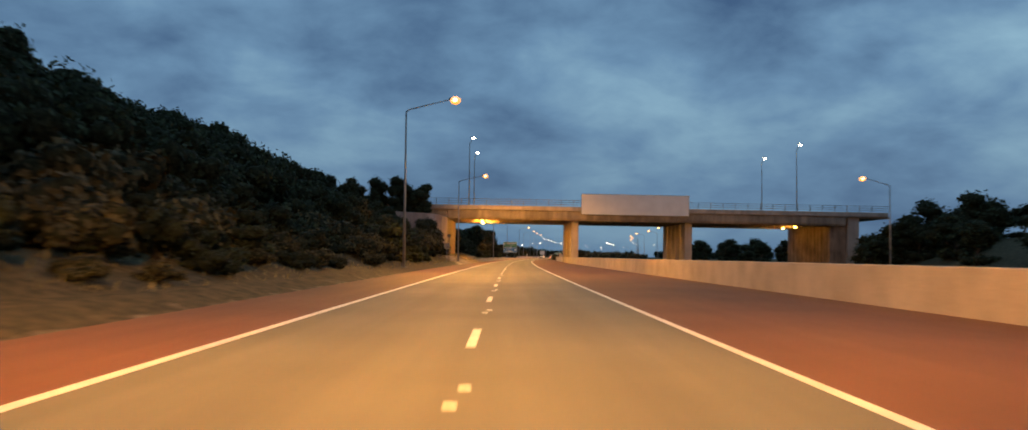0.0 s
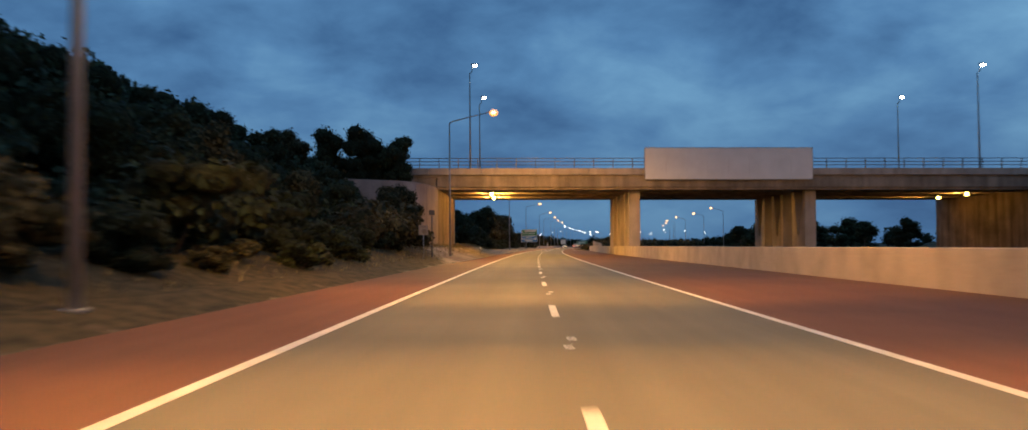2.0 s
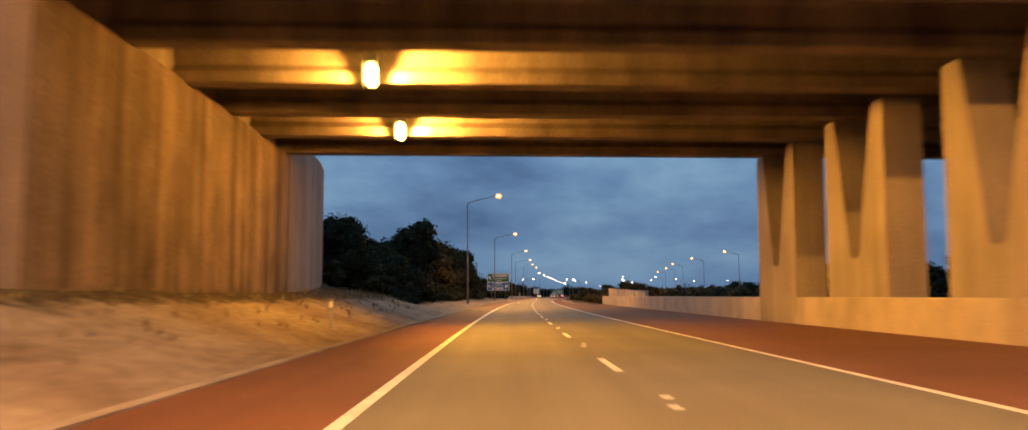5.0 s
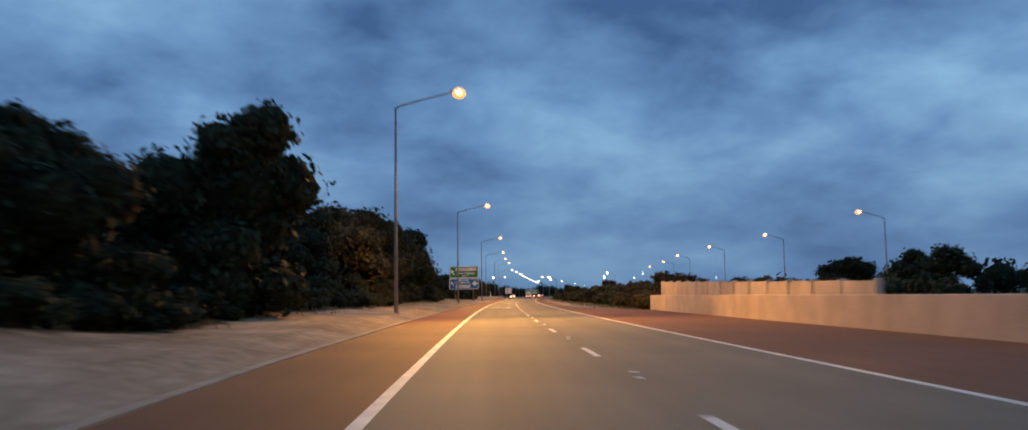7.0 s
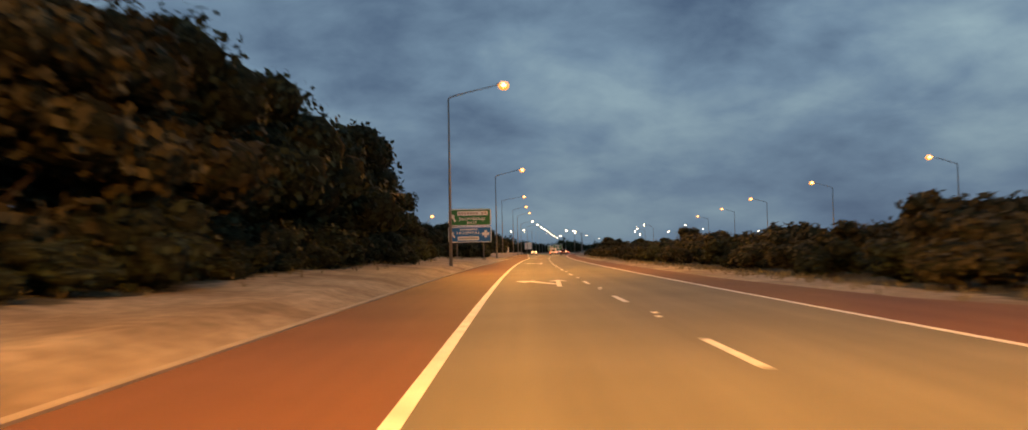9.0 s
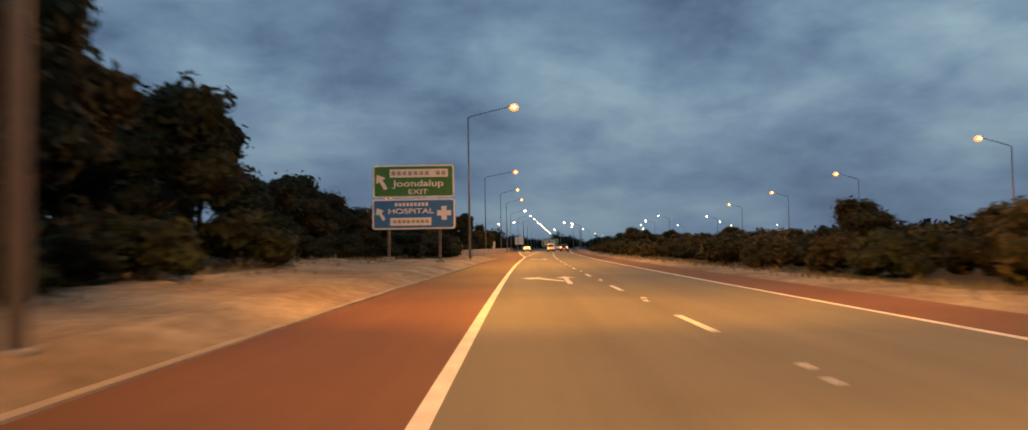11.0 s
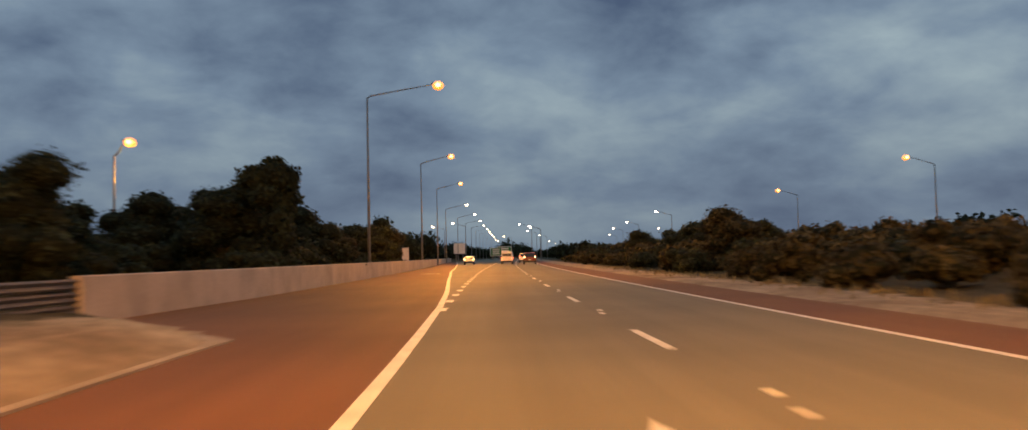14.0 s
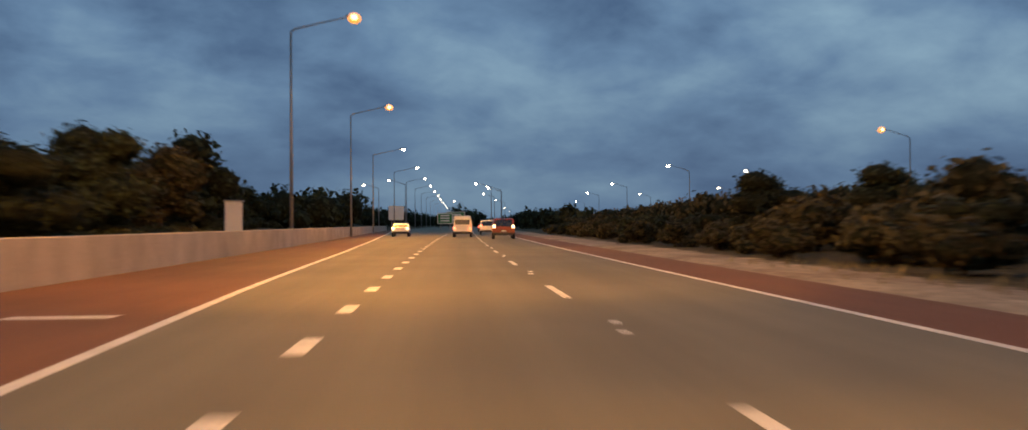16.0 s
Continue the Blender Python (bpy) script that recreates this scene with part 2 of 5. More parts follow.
def ground_cover():
    """Pale sand by the road; past the verge it is grown over with dark litter, heath and dry grass (attribute cover)."""
    m = M_SAND
    nt = m.node_tree
    b = nt.nodes["Principled BSDF"]
    old = b.inputs["Base Color"].links[0].from_socket
    at = nt.nodes.new("ShaderNodeAttribute"); at.attribute_name = "cover"
    n = nt.nodes.new("ShaderNodeTexNoise"); n.inputs["Scale"].default_value = 0.9; n.inputs["Detail"].default_value = 6
    tc = nt.nodes.new("ShaderNodeTexCoord"); nt.links.new(tc.outputs["Object"], n.inputs["Vector"])
    ad = nt.nodes.new("ShaderNodeMath"); ad.operation = "MULTIPLY_ADD"; ad.inputs[1].default_value = 1.5; ad.inputs[2].default_value = -0.75
    nt.links.new(n.outputs[0], ad.inputs[0])
    sm = nt.nodes.new("ShaderNodeMath"); sm.operation = "ADD"; sm.use_clamp = True
    nt.links.new(at.outputs["Fac"], sm.inputs[0]); nt.links.new(ad.outputs[0], sm.inputs[1])
    rp = nt.nodes.new("ShaderNodeMapRange"); rp.inputs[1].default_value, rp.inputs[2].default_value = 0.35, 0.65
    nt.links.new(sm.outputs[0], rp.inputs[0])
    n2 = nt.nodes.new("ShaderNodeTexNoise"); n2.inputs["Scale"].default_value = 2.5; n2.inputs["Detail"].default_value = 5
    nt.links.new(tc.outputs["Object"], n2.inputs["Vector"])
    lit = nt.nodes.new("ShaderNodeValToRGB")
    lit.color_ramp.elements[0].position, lit.color_ramp.elements[0].color = 0.35, (0.040, 0.036, 0.022, 1)
    lit.color_ramp.elements[1].position, lit.color_ramp.elements[1].color = 0.68, (0.110, 0.090, 0.050, 1)
    nt.links.new(n2.outputs[0], lit.inputs[0])
    # wheel ruts and wash lines along the verge
    mp = nt.nodes.new("ShaderNodeMapping"); mp.inputs["Scale"].default_value = (1.5, 0.05, 1.0)
    rut = nt.nodes.new("ShaderNodeTexNoise"); rut.inputs["Scale"].default_value = 1.0; rut.inputs["Detail"].default_value = 4
    nt.links.new(tc.outputs["Object"], mp.inputs[0]); nt.links.new(mp.outputs[0], rut.inputs["Vector"])
    rr = nt.nodes.new("ShaderNodeMapRange"); rr.inputs[1].default_value, rr.inputs[2].default_value = 0.34, 0.64
    rr.inputs[3].default_value, rr.inputs[4].default_value = 0.86, 1.07
    nt.links.new(rut.outputs[0], rr.inputs[0])
    sc = nt.nodes.new("ShaderNodeVectorMath"); sc.operation = "SCALE"
    nt.links.new(old, sc.inputs[0]); nt.links.new(rr.outputs[0], sc.inputs["Scale"])
    old = sc.outputs[0]
    mx = nt.nodes.new("ShaderNodeMix"); mx.data_type = "RGBA"
    nt.links.new(rp.outputs[0], mx.inputs[0]); nt.links.new(old, mx.inputs[6]); nt.links.new(lit.outputs[0], mx.inputs[7])
    nt.links.new(mx.outputs[2], b.inputs["Base Color"])


ground_cover()
M_CONC = material("concrete", (0.34, 0.29, 0.25), rough=0.85, vary=0.13, scale=0.5, fine=14.0, bump=0.2, spec=0.25)
# darker than M_CONC: slab, girders, fascia, abutment cap and sign symbol
M_CONC_D = material("dark_streaked_concrete", (0.23, 0.19, 0.15), rough=0.88, vary=0.2, scale=0.4, fine=12.0, bump=0.25, spec=0.2)
M_WALL = material("limestone_wall", (0.47, 0.40, 0.335), rough=0.88, vary=0.14, scale=0.7, fine=14.0, bump=0.25, spec=0.2, per_object=0.05)
# abutment panels under the deck: darker, browner and more streaked than the wing walls
M_ABUT = material("dark_brown_abutment_concrete", (0.20, 0.145, 0.105), rough=0.88, vary=0.3, scale=0.45, fine=9.0, bump=0.3, spec=0.2)
M_WING = material("streaked_concrete", (0.33, 0.26, 0.23), rough=0.88, vary=0.18, scale=0.35, fine=11.0, bump=0.25, spec=0.2)
M_KERB = material("kerb_concrete", (0.33, 0.275, 0.21), rough=0.9, vary=0.2, scale=1.0, fine=12.0, bump=0.2)


def streaks(m, size, depth):
    """Rain streaks that run down a wall: noise drawn out along z."""
    nt = m.node_tree
    b = nt.nodes["Principled BSDF"]
    old = b.inputs["Base Color"].links[0].from_socket
    tc = nt.nodes.new("ShaderNodeTexCoord")
    mp = nt.nodes.new("ShaderNodeMapping"); mp.inputs["Scale"].default_value = (size, size, size * 0.07)
    n = nt.nodes.new("ShaderNodeTexNoise"); n.inputs["Scale"].default_value = 1.0; n.inputs["Detail"].default_value = 5
    nt.links.new(tc.outputs["Object"], mp.inputs[0]); nt.links.new(mp.outputs[0], n.inputs["Vector"])
    rg = nt.nodes.new("ShaderNodeMapRange"); rg.inputs[1].default_value, rg.inputs[2].default_value = 0.32, 0.66
    rg.inputs[3].default_value, rg.inputs[4].default_value = 1 - depth, 1 + depth * 0.5
    nt.links.new(n.outputs[0], rg.inputs[0])
    sc = nt.nodes.new("ShaderNodeVectorMath"); sc.operation = "SCALE"
    nt.links.new(old, sc.inputs[0]); nt.links.new(rg.outputs[0], sc.inputs["Scale"])
    nt.links.new(sc.outputs[0], b.inputs["Base Color"])


streaks(M_CONC, 1.0, 0.20)
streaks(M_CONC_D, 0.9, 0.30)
streaks(M_WING, 0.5, 0.24)
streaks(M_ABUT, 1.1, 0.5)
streaks(M_WALL, 0.9, 0.09)
M_STEEL = material("galvanised_steel", (0.27, 0.27, 0.27), rough=0.55, metal=0.5, vary=0.12, scale=2.0, fine=30.0, bump=0.05)
M_RAIL = material("weathered_rail_steel", (0.13, 0.12, 0.11), rough=0.55, metal=0.5, vary=0.25, scale=3.0, fine=30.0, bump=0.1)
M_BOARD = material("blank_board", (0.62, 0.60, 0.60), rough=0.6, vary=0.05, scale=0.6, fine=8.0, bump=0.03)
M_LEAF = material("dark_leaves", (0.024, 0.034, 0.016), rough=0.75, vary=0.45, scale=0.8, fine=4.0, bump=0.0, second=(0.040, 0.052, 0.024), spec=0.15, per_object=0.3)
M_LEAF_B = material("olive_leaves", (0.056, 0.050, 0.023), rough=0.75, vary=0.4, scale=0.8, fine=4.0, bump=0.0, second=(0.090, 0.076, 0.034), spec=0.15, per_object=0.3)
# near-black crown core: the shade inside the foliage is put into its colour
M_CORE_SHADE = material("crown_core_shade", (0.020, 0.022, 0.012), rough=0.9, vary=0.6, scale=4.0, fine=14.0, bump=1.0, spec=0.05)
M_BARK = material("grey_bark", (0.075, 0.058, 0.044), rough=0.9, vary=0.35, scale=3.0, fine=20.0, bump=0.5)
M_GRASS = material("dry_grass", (0.23, 0.19, 0.095), rough=0.9, vary=0.35, scale=0.6, fine=5.0, bump=0.0, second=(0.30, 0.25, 0.13))
M_GREEN = material("sign_green", (0.014, 0.180, 0.042), rough=0.5, vary=0.06, scale=1.0, fine=10.0, bump=0.0)
M_BLUE = material("sign_blue", (0.012, 0.165, 0.40), rough=0.5, vary=0.06, scale=1.0, fine=10.0, bump=0.0)
M_WHITE = material("sign_white", (0.80, 0.80, 0.74), rough=0.45, vary=0.05, scale=1.0, fine=10.0, bump=0.0)
M_BLACK = material("sign_black", (0.03, 0.03, 0.03), rough=0.6, vary=0.1, scale=1.0, fine=10.0, bump=0.0)
# orange shell round a bright core: the lamp's halo put into emission colours
M_LENS = glow("sodium_halo_lens", (1.0, 0.36, 0.045), 1.5)
M_HALO_CORE = glow("sodium_halo_core", (1.0, 0.56, 0.16), 9.0)
M_LENS_Y = glow("yellow_lens", (1.0, 0.58, 0.08), 30.0)
M_LENS_W = glow("pale_lens", (1.0, 0.80, 0.55), 20.0)
M_TAIL = glow("tail_lamp_lens", (1.0, 0.12, 0.05), 6.0)
M_CARLAMP = glow("bright_lamp_lens", (1.0, 0.62, 0.32), 7.0)


# ---- mesh helpers ----
def finish(name, bm, mat):
    me = bpy.data.meshes.new(name)
    bm.to_mesh(me)
    bm.free()
    for q in (mat if isinstance(mat, (list, tuple)) else [mat]):
        me.materials.append(q)
    return me


def part(name, bm, mat, parent=None, label=""):
    """Links a bmesh (or a mesh) as one object under a thing or part."""
    me = bm if isinstance(bm, bpy.types.Mesh) else finish(name, bm, mat)
    ob = new(name, me)
    if parent:
        ob.parent = parent
    return tagged(ob, label=label)


def base(name, x, y, z, label, category, group="", kind="", turn=0.0):
    ob = new(name)
    ob.matrix_basis = pose(x, y, z, 0, 0, turn)
    return tagged(ob, label, category, group, kind)


def box(bm, x0, x1, y0, y1, z0, z1, bevel=0.0, m=None):
    r = bmesh.ops.create_cube(bm, size=1.0)
    vs = r["verts"]
    bmesh.ops.scale(bm, vec=(x1 - x0, y1 - y0, z1 - z0), verts=vs)
    bmesh.ops.translate(bm, vec=((x0 + x1) / 2, (y0 + y1) / 2, (z0 + z1) / 2), verts=vs)
    if bevel:
        es = list({e for v in vs for e in v.link_edges})
        q = bmesh.ops.bevel(bm, geom=es, offset=bevel, segments=1, affect="EDGES")
        vs = list({v for f in q["faces"] for v in f.verts} | {v for v in vs if v.is_valid})
    if m is not None:
        bmesh.ops.transform(bm, matrix=m, verts=vs)
    return vs


def boxed(*a, bevel=0.0):
    bm = bmesh.new()
    box(bm, *a, bevel=bevel)
    return bm


def tube(bm, pts, radii, sides=10, cap=True):
    """A round bar through the points."""
    rings = []
    for i, p in enumerate(pts):
        a = Vector(pts[max(i - 1, 0)])
        b = Vector(pts[min(i + 1, len(pts) - 1)])
        d = (b - a).normalized()
        q = d.to_track_quat("Z", "Y").to_matrix()
        r = radii[i] if isinstance(radii, (list, tuple)) else radii
        rings.append([bm.verts.new(Vector(p) + q @ Vector((r * math.cos(6.2832 * k / sides), r * math.sin(6.2832 * k / sides), 0))) for k in range(sides)])
    for r0, r1 in zip(rings, rings[1:]):
        for k in range(sides):
            f = bm.faces.new((r0[k], r0[(k + 1) % sides], r1[(k + 1) % sides], r1[k]))
            f.smooth = True
    if cap:
        bm.faces.new(list(reversed(rings[0])))
        bm.faces.new(rings[-1])


def extrude(bm, outline, axis, a, b):
    """A closed outline (two numbers a point) drawn out from a to b along axis 'x', 'y' or 'z'."""
    def at(p, h):
        return {"x": (h, p[0], p[1]), "y": (p[0], h, p[1]), "z": (p[0], p[1], h)}[axis]
    lo = [bm.verts.new(at(p, a)) for p in outline]
    hi = [bm.verts.new(at(p, b)) for p in outline]
    n = len(outline)
    for i in range(n):
        bm.faces.new((lo[i], lo[(i + 1) % n], hi[(i + 1) % n], hi[i]))
    bm.faces.new(list(reversed(lo)))
    bm.faces.new(hi)
    bmesh.ops.recalc_face_normals(bm, faces=bm.faces[:])


def ribbon(name, ua, ub, y0, y1, z, mat, step=4.0, thick=0.1, kind="structure", label="", category="", cols=1):
    """A strip of surface along the road from ua to ub (numbers or functions of y), with its own thickness."""
    fa = ua if callable(ua) else (lambda y: ua)
    fb = ub if callable(ub) else (lambda y: ub)
    n = max(1, int(math.ceil((y1 - y0) / step)))
    bm = bmesh.new()
    uvl = bm.loops.layers.uv.new("uv")
    rows = []
    for i in range(n + 1):
        y = y0 + (y1 - y0) * i / n
        us = [fa(y) + (fb(y) - fa(y)) * j / cols for j in range(cols + 1)]
        rows.append((y, us, [bm.verts.new((rx(y) + u, y, z)) for u in us],
                     [bm.verts.new((rx(y) + u, y, z - thick)) for u in (us[0], us[-1])]))
    for (ya, ua_, ra, la), (yb, ub_, rb, lb) in zip(rows, rows[1:]):
        for j in range(cols):
            f = bm.faces.new((ra[j], ra[j + 1], rb[j + 1], rb[j]))
            for lp, q in zip(f.loops, ((ua_[j], ya), (ua_[j + 1], ya), (ub_[j + 1], yb), (ub_[j], yb))):
                lp[uvl].uv = q
        bm.faces.new((la[0], ra[0], rb[0], lb[0]))
        bm.faces.new((ra[-1], la[1], lb[1], rb[-1]))
    bm.faces.new((rows[0][3][0], rows[0][3][1], *reversed(rows[0][2])))
    bm.faces.new((rows[-1][3][1], rows[-1][3][0], *rows[-1][2]))
    ob = part(name, bm, mat)
    return tagged(ob, label, category, kind=kind)


# ---- ground, one sheet to the horizon ----
# where the bare sand gives way to growth: stations, metres from the lane line
VERGE_Y = [-60, 60, 110, 122, 131, 141, 192, 205, 217, 231, 246, 262, 285, 312, 345, 362, 372, 381, 388, 396, 412, 652]
VERGE_E = [6.5, 6.6, 6.6, 7.0, 8.2, 10.6, 10.2, 10.2, 10.7, 11.6, 12.0, 11.2, 11.6, 12.2, 12.6, 13.4, 13.6, 11.4, 10.4, 9.8, 10.0, 14]


def verge_cover(u, y):
    """How far the sand is grown over: 0 bare, 1 covered."""
    if u < 0:
        e = float(np.interp(y, VERGE_Y, VERGE_E))
        return smooth(e - 1.1, e + 1.1, -u)
    e = 12.0 if y < 267 else 8.8
    return smooth(e - 1.3, e + 1.3, u)


def build_ground():
    us = [-3000, -1200, -500, -250, -150, -100, -75, -60, -50] + list(np.arange(-44, -6, 1.0)) + [-6.2, -3, 0, 4, 5.9] + \
         list(np.arange(6.6, 16, 0.9)) + [18, 21, 25, 30, 36, 42, 50, 58, 66, 74, 82, 100, 150, 250, 500, 1200, 3000]
    ys = [-800, -300, -120] + sorted(list(np.arange(-60, 632, 3.0)) + [157.0, 157.5, 412, 413, 415, 416, 418]) + [650, 680, 740, 820, 950, 1200, 1700, 2500, 3900]
    verts, faces = [], []
    for y in ys:
        for u in us:
            z = land(u, y)
            verts.append((rx(min(y, 3900)) + u, y, z))
    w = len(us)
    for i in range(len(ys) - 1):
        for j in range(w - 1):
            a = i * w + j
            faces.append((a, a + 1, a + w + 1, a + w))
    me = bpy.data.meshes.new("ground")
    me.from_pydata(verts, [], faces)
    me.polygons.foreach_set("use_smooth", [True] * len(faces))
    cover = me.attributes.new("cover", "FLOAT", "POINT")
    cover.data.foreach_set("value", [verge_cover(u, y) for y in ys for u in us])
    me.materials.append(M_SAND)
    tagged(new("ground", me), "pale sandy soil verge rising to a scrubby bank", "ground", kind="structure")


build_ground()


# ---- carriageway ----
def left_line(y):
    """The left edge line: straight along the lane, then bending off with the exit lane."""
    if y < 410:
        return -3.53
    return -3.53 - float(np.interp(y, [410, 420, 430, 442, 449, 460, 473, 496, 524, 572, 652], [0, 0.12, 0.42, 1.0, 1.35, 1.85, 2.6, 3.55, 5.0, 8.0, 14.0]))


def wall_left_u(y):
    return -float(np.interp(y, [416, 430, 452, 477, 502, 532, 652], [11.3, 10.6, 10.45, 10.8, 11.4, 12.7, 19.0]))


def left_edge(y):
    """Outer edge of the left shoulder."""
    if y > 417.2:
        return wall_left_u(y) - 0.1
    return float(np.interp(y, [-60, 30, 60, 110, 125, 140, 205, 216, 255, 340, 365, 392, 412.3, 417.2], [-6.4, -6.6, -6.8, -6.8, -6.4, -6.15, -6.2, -6.42, -6.5, -6.75, -6.45, -6.6, -6.55, -11.2]))


def right_edge(y):
    return 10.6 if y < 267 else float(np.interp(y, [267, 275, 293], [9.6, 6.6, 5.7]))


ribbon("road", lambda y: min(left_line(y), -3.53), 3.62, -60, 1500, 0.0, M_ROAD, thick=0.15, cols=6, label="grey sealed two-lane carriageway with worn wheel paths", category="road")
ribbon("shoulder_left", left_edge, lambda y: left_line(y) - 0.001, -60, 652, -0.002, M_RED, step=2.0, thick=0.15, cols=3, label="red-brown asphalt shoulder outside the edge line", category="road shoulder")
ribbon("shoulder_right", 3.621, right_edge, -60, 1500, -0.002, M_RED, thick=0.15, cols=4, label="wide red-brown asphalt shoulder beside the concrete wall", category="road shoulder")
ribbon("kerb", lambda y: left_edge(y) - (0.24 if y < 244 else 0.17 if y < 411.5 else 0.38), lambda y: left_edge(y) + (0.05 if y > 411.5 else 0.0), 125, 417, 0.03, M_KERB, step=1.0, thick=0.2, label="low flush concrete kerb along the shoulder", category="kerb")
ribbon("edge_line_left", lambda y: left_line(y) - 0.085, lambda y: left_line(y) + 0.085, -60, 652, 0.004, M_PAINT, thick=0.003, label="solid white painted edge line", category="road marking")
ribbon("edge_line_right", 3.53, 3.68, -60, 1500, 0.004, M_PAINT, thick=0.003, label="solid white painted edge line", category="road marking")


def road_piece(verts2, z0, z1):
    bm = bmesh.new()
    extrude(bm, verts2, "z", z0, z1)
    return bm


lane = base("lane_line", 0, 0, 0, "broken white lane line with raised reflective markers", "road marking", kind="structure")
dash_mesh = finish("dash", road_piece([(-0.07, -1.5), (0.07, -1.5), (0.07, 1.5), (-0.07, 1.5)], 0.001, 0.005), M_PAINT)
stud_bm = bmesh.new()
extrude(stud_bm, [(-0.05, 0.002), (0.05, 0.002), (0.035, 0.02), (-0.035, 0.02)], "x", -0.06, 0.06)
stud_mesh = finish("road_stud", stud_bm, M_WHITE)
for k in range(-4, 76):
    y = 2.2 + 12 * k
    d = part("dash", dash_mesh, None, lane)
    d.matrix_basis = pose(rx(y), y, 0, 0, 0, -math.degrees(math.atan(rx(y + 1) - rx(y - 1)) / 2))
    for off in (5.7, 6.7):
        s = part("road_stud", stud_mesh, None, lane)
        s.matrix_basis = pose(rx(y + off) + (0.02 if off < 6 else 0.1), y + off, 0)
exit_line = base("continuity_line", 0, 0, 0, "short wide white dashes beside the exit lane", "road marking", kind="structure")
short_mesh = finish("dash", road_piece([(-0.11, -0.62), (0.11, -0.62), (0.11, 0.62), (-0.11, 0.62)], 0.001, 0.005), M_PAINT)
for k in range(-1, 38):
    y = 423.1 + 4.045 * k
    part("dash", short_mesh, None, exit_line).matrix_basis = pose(rx(y) - 3.53, y, 0, 0, 0, -6)


def road_arrow(y0):
    """A painted arrow: a straight shaft ahead, and a branch that bends to the left."""
    a = base("road_arrow", rx(y0) - 1.18, y0, 0, "white painted lane arrow, straight with a bending branch", "road marking", "lane arrows", turn=-5)
    bm = bmesh.new()
    extrude(bm, [(-0.09, 0.0), (0.09, 0.0), (0.09, 5.6), (0.38, 5.6), (0.0, 7.4), (-0.38, 5.6), (-0.09, 5.6)], "z", 0.001, 0.005)
    part("straight_arm", bm, M_PAINT, a)
    bm = bmesh.new()
    extrude(bm, [(-0.12, 2.0), (-0.12, 2.9), (-1.05, 6.1), (-0.95, 6.9), (-1.75, 6.0), (-1.35, 4.4), (-1.2, 5.1)], "z", 0.002, 0.006)
    part("left_arm", bm, M_PAINT, a)


for y0 in (286.8, 341.7, 396.5):
    road_arrow(y0)


mark = base("shoulder_mark", rx(467.3) - 7.45, 467.3, 0, "short worn white bar painted across the shoulder", "road marking", turn=-4)
part("bar", road_piece([(-0.75, -0.14), (0.75, -0.17), (0.78, 0.15), (-0.72, 0.17)], 0.001, 0.004), M_PAINT, mark)


# ---- walls beside the road ----
def wall_right_u(y):
    return float(np.interp(y, [-60, 60, 110, 160, 212, 267], [10.6, 10.55, 10.5, 10.2, 10.1, 9.95]))


def long_wall(name, ufn, y0, y1, tall, panel, side, label, thick=0.28, off=0.0):
    w = base(name, 0, 0, 0, label, "wall", kind="structure")
    n = round((y1 - y0) / panel)
    panel = (y1 - y0) / n
    for i in range(n):
        a, b = y0 + i * panel + 0.008, y0 + (i + 1) * panel - 0.008
        bm = bmesh.new()
        rows = []
        for y in (a, b):
            height = tall(y) if callable(tall) else tall
            x = rx(y) + ufn(y) + off
            t = thick * side
            prof = [(x, -0.15), (x + 0.03 * side, height - 0.03), (x + 0.06 * side, height), (x + t - 0.03 * side, height), (x + t, height - 0.03), (x + t, -0.15)]
            rows.append([bm.verts.new((px, y, pz)) for px, pz in prof])
        m = len(rows[0])
        for k in range(m):
            bm.faces.new((rows[0][k], rows[0][(k + 1) % m], rows[1][(k + 1) % m], rows[1][k]))
        bm.faces.new(rows[0]); bm.faces.new(list(reversed(rows[1])))
        bmesh.ops.recalc_face_normals(bm, faces=bm.faces[:])
        part("panel", bm, M_WALL, w)
    return w


long_wall("wall_median", wall_right_u, -60, 267, 1.12, 4.0, 1, "long pale concrete barrier wall beside the shoulder")
long_wall("wall_upper", wall_right_u, 228, 267, lambda y: 1.58 + (y - 228) * 0.0135, 3.0, 1, "taller pale wall standing behind the barrier wall", thick=0.2, off=0.95)
upper_posts = base("wall_posts", 0, 0, 0, "pale square posts along the taller wall", "post", kind="structure")
for k in range(14):
    y = 228.2 + 2.98 * k
    x = rx(y) + wall_right_u(y) + 0.95
    part("post", boxed(x - 0.04, x + 0.24, y - 0.09, y + 0.09, -0.1, 1.66 + (y - 228) * 0.0135, bevel=0.015), M_WALL, upper_posts)
long_wall("wall_exit", wall_left_u, 417.6, 652, 1.05, 4.0, -1, "pale concrete barrier wall along the exit lane")


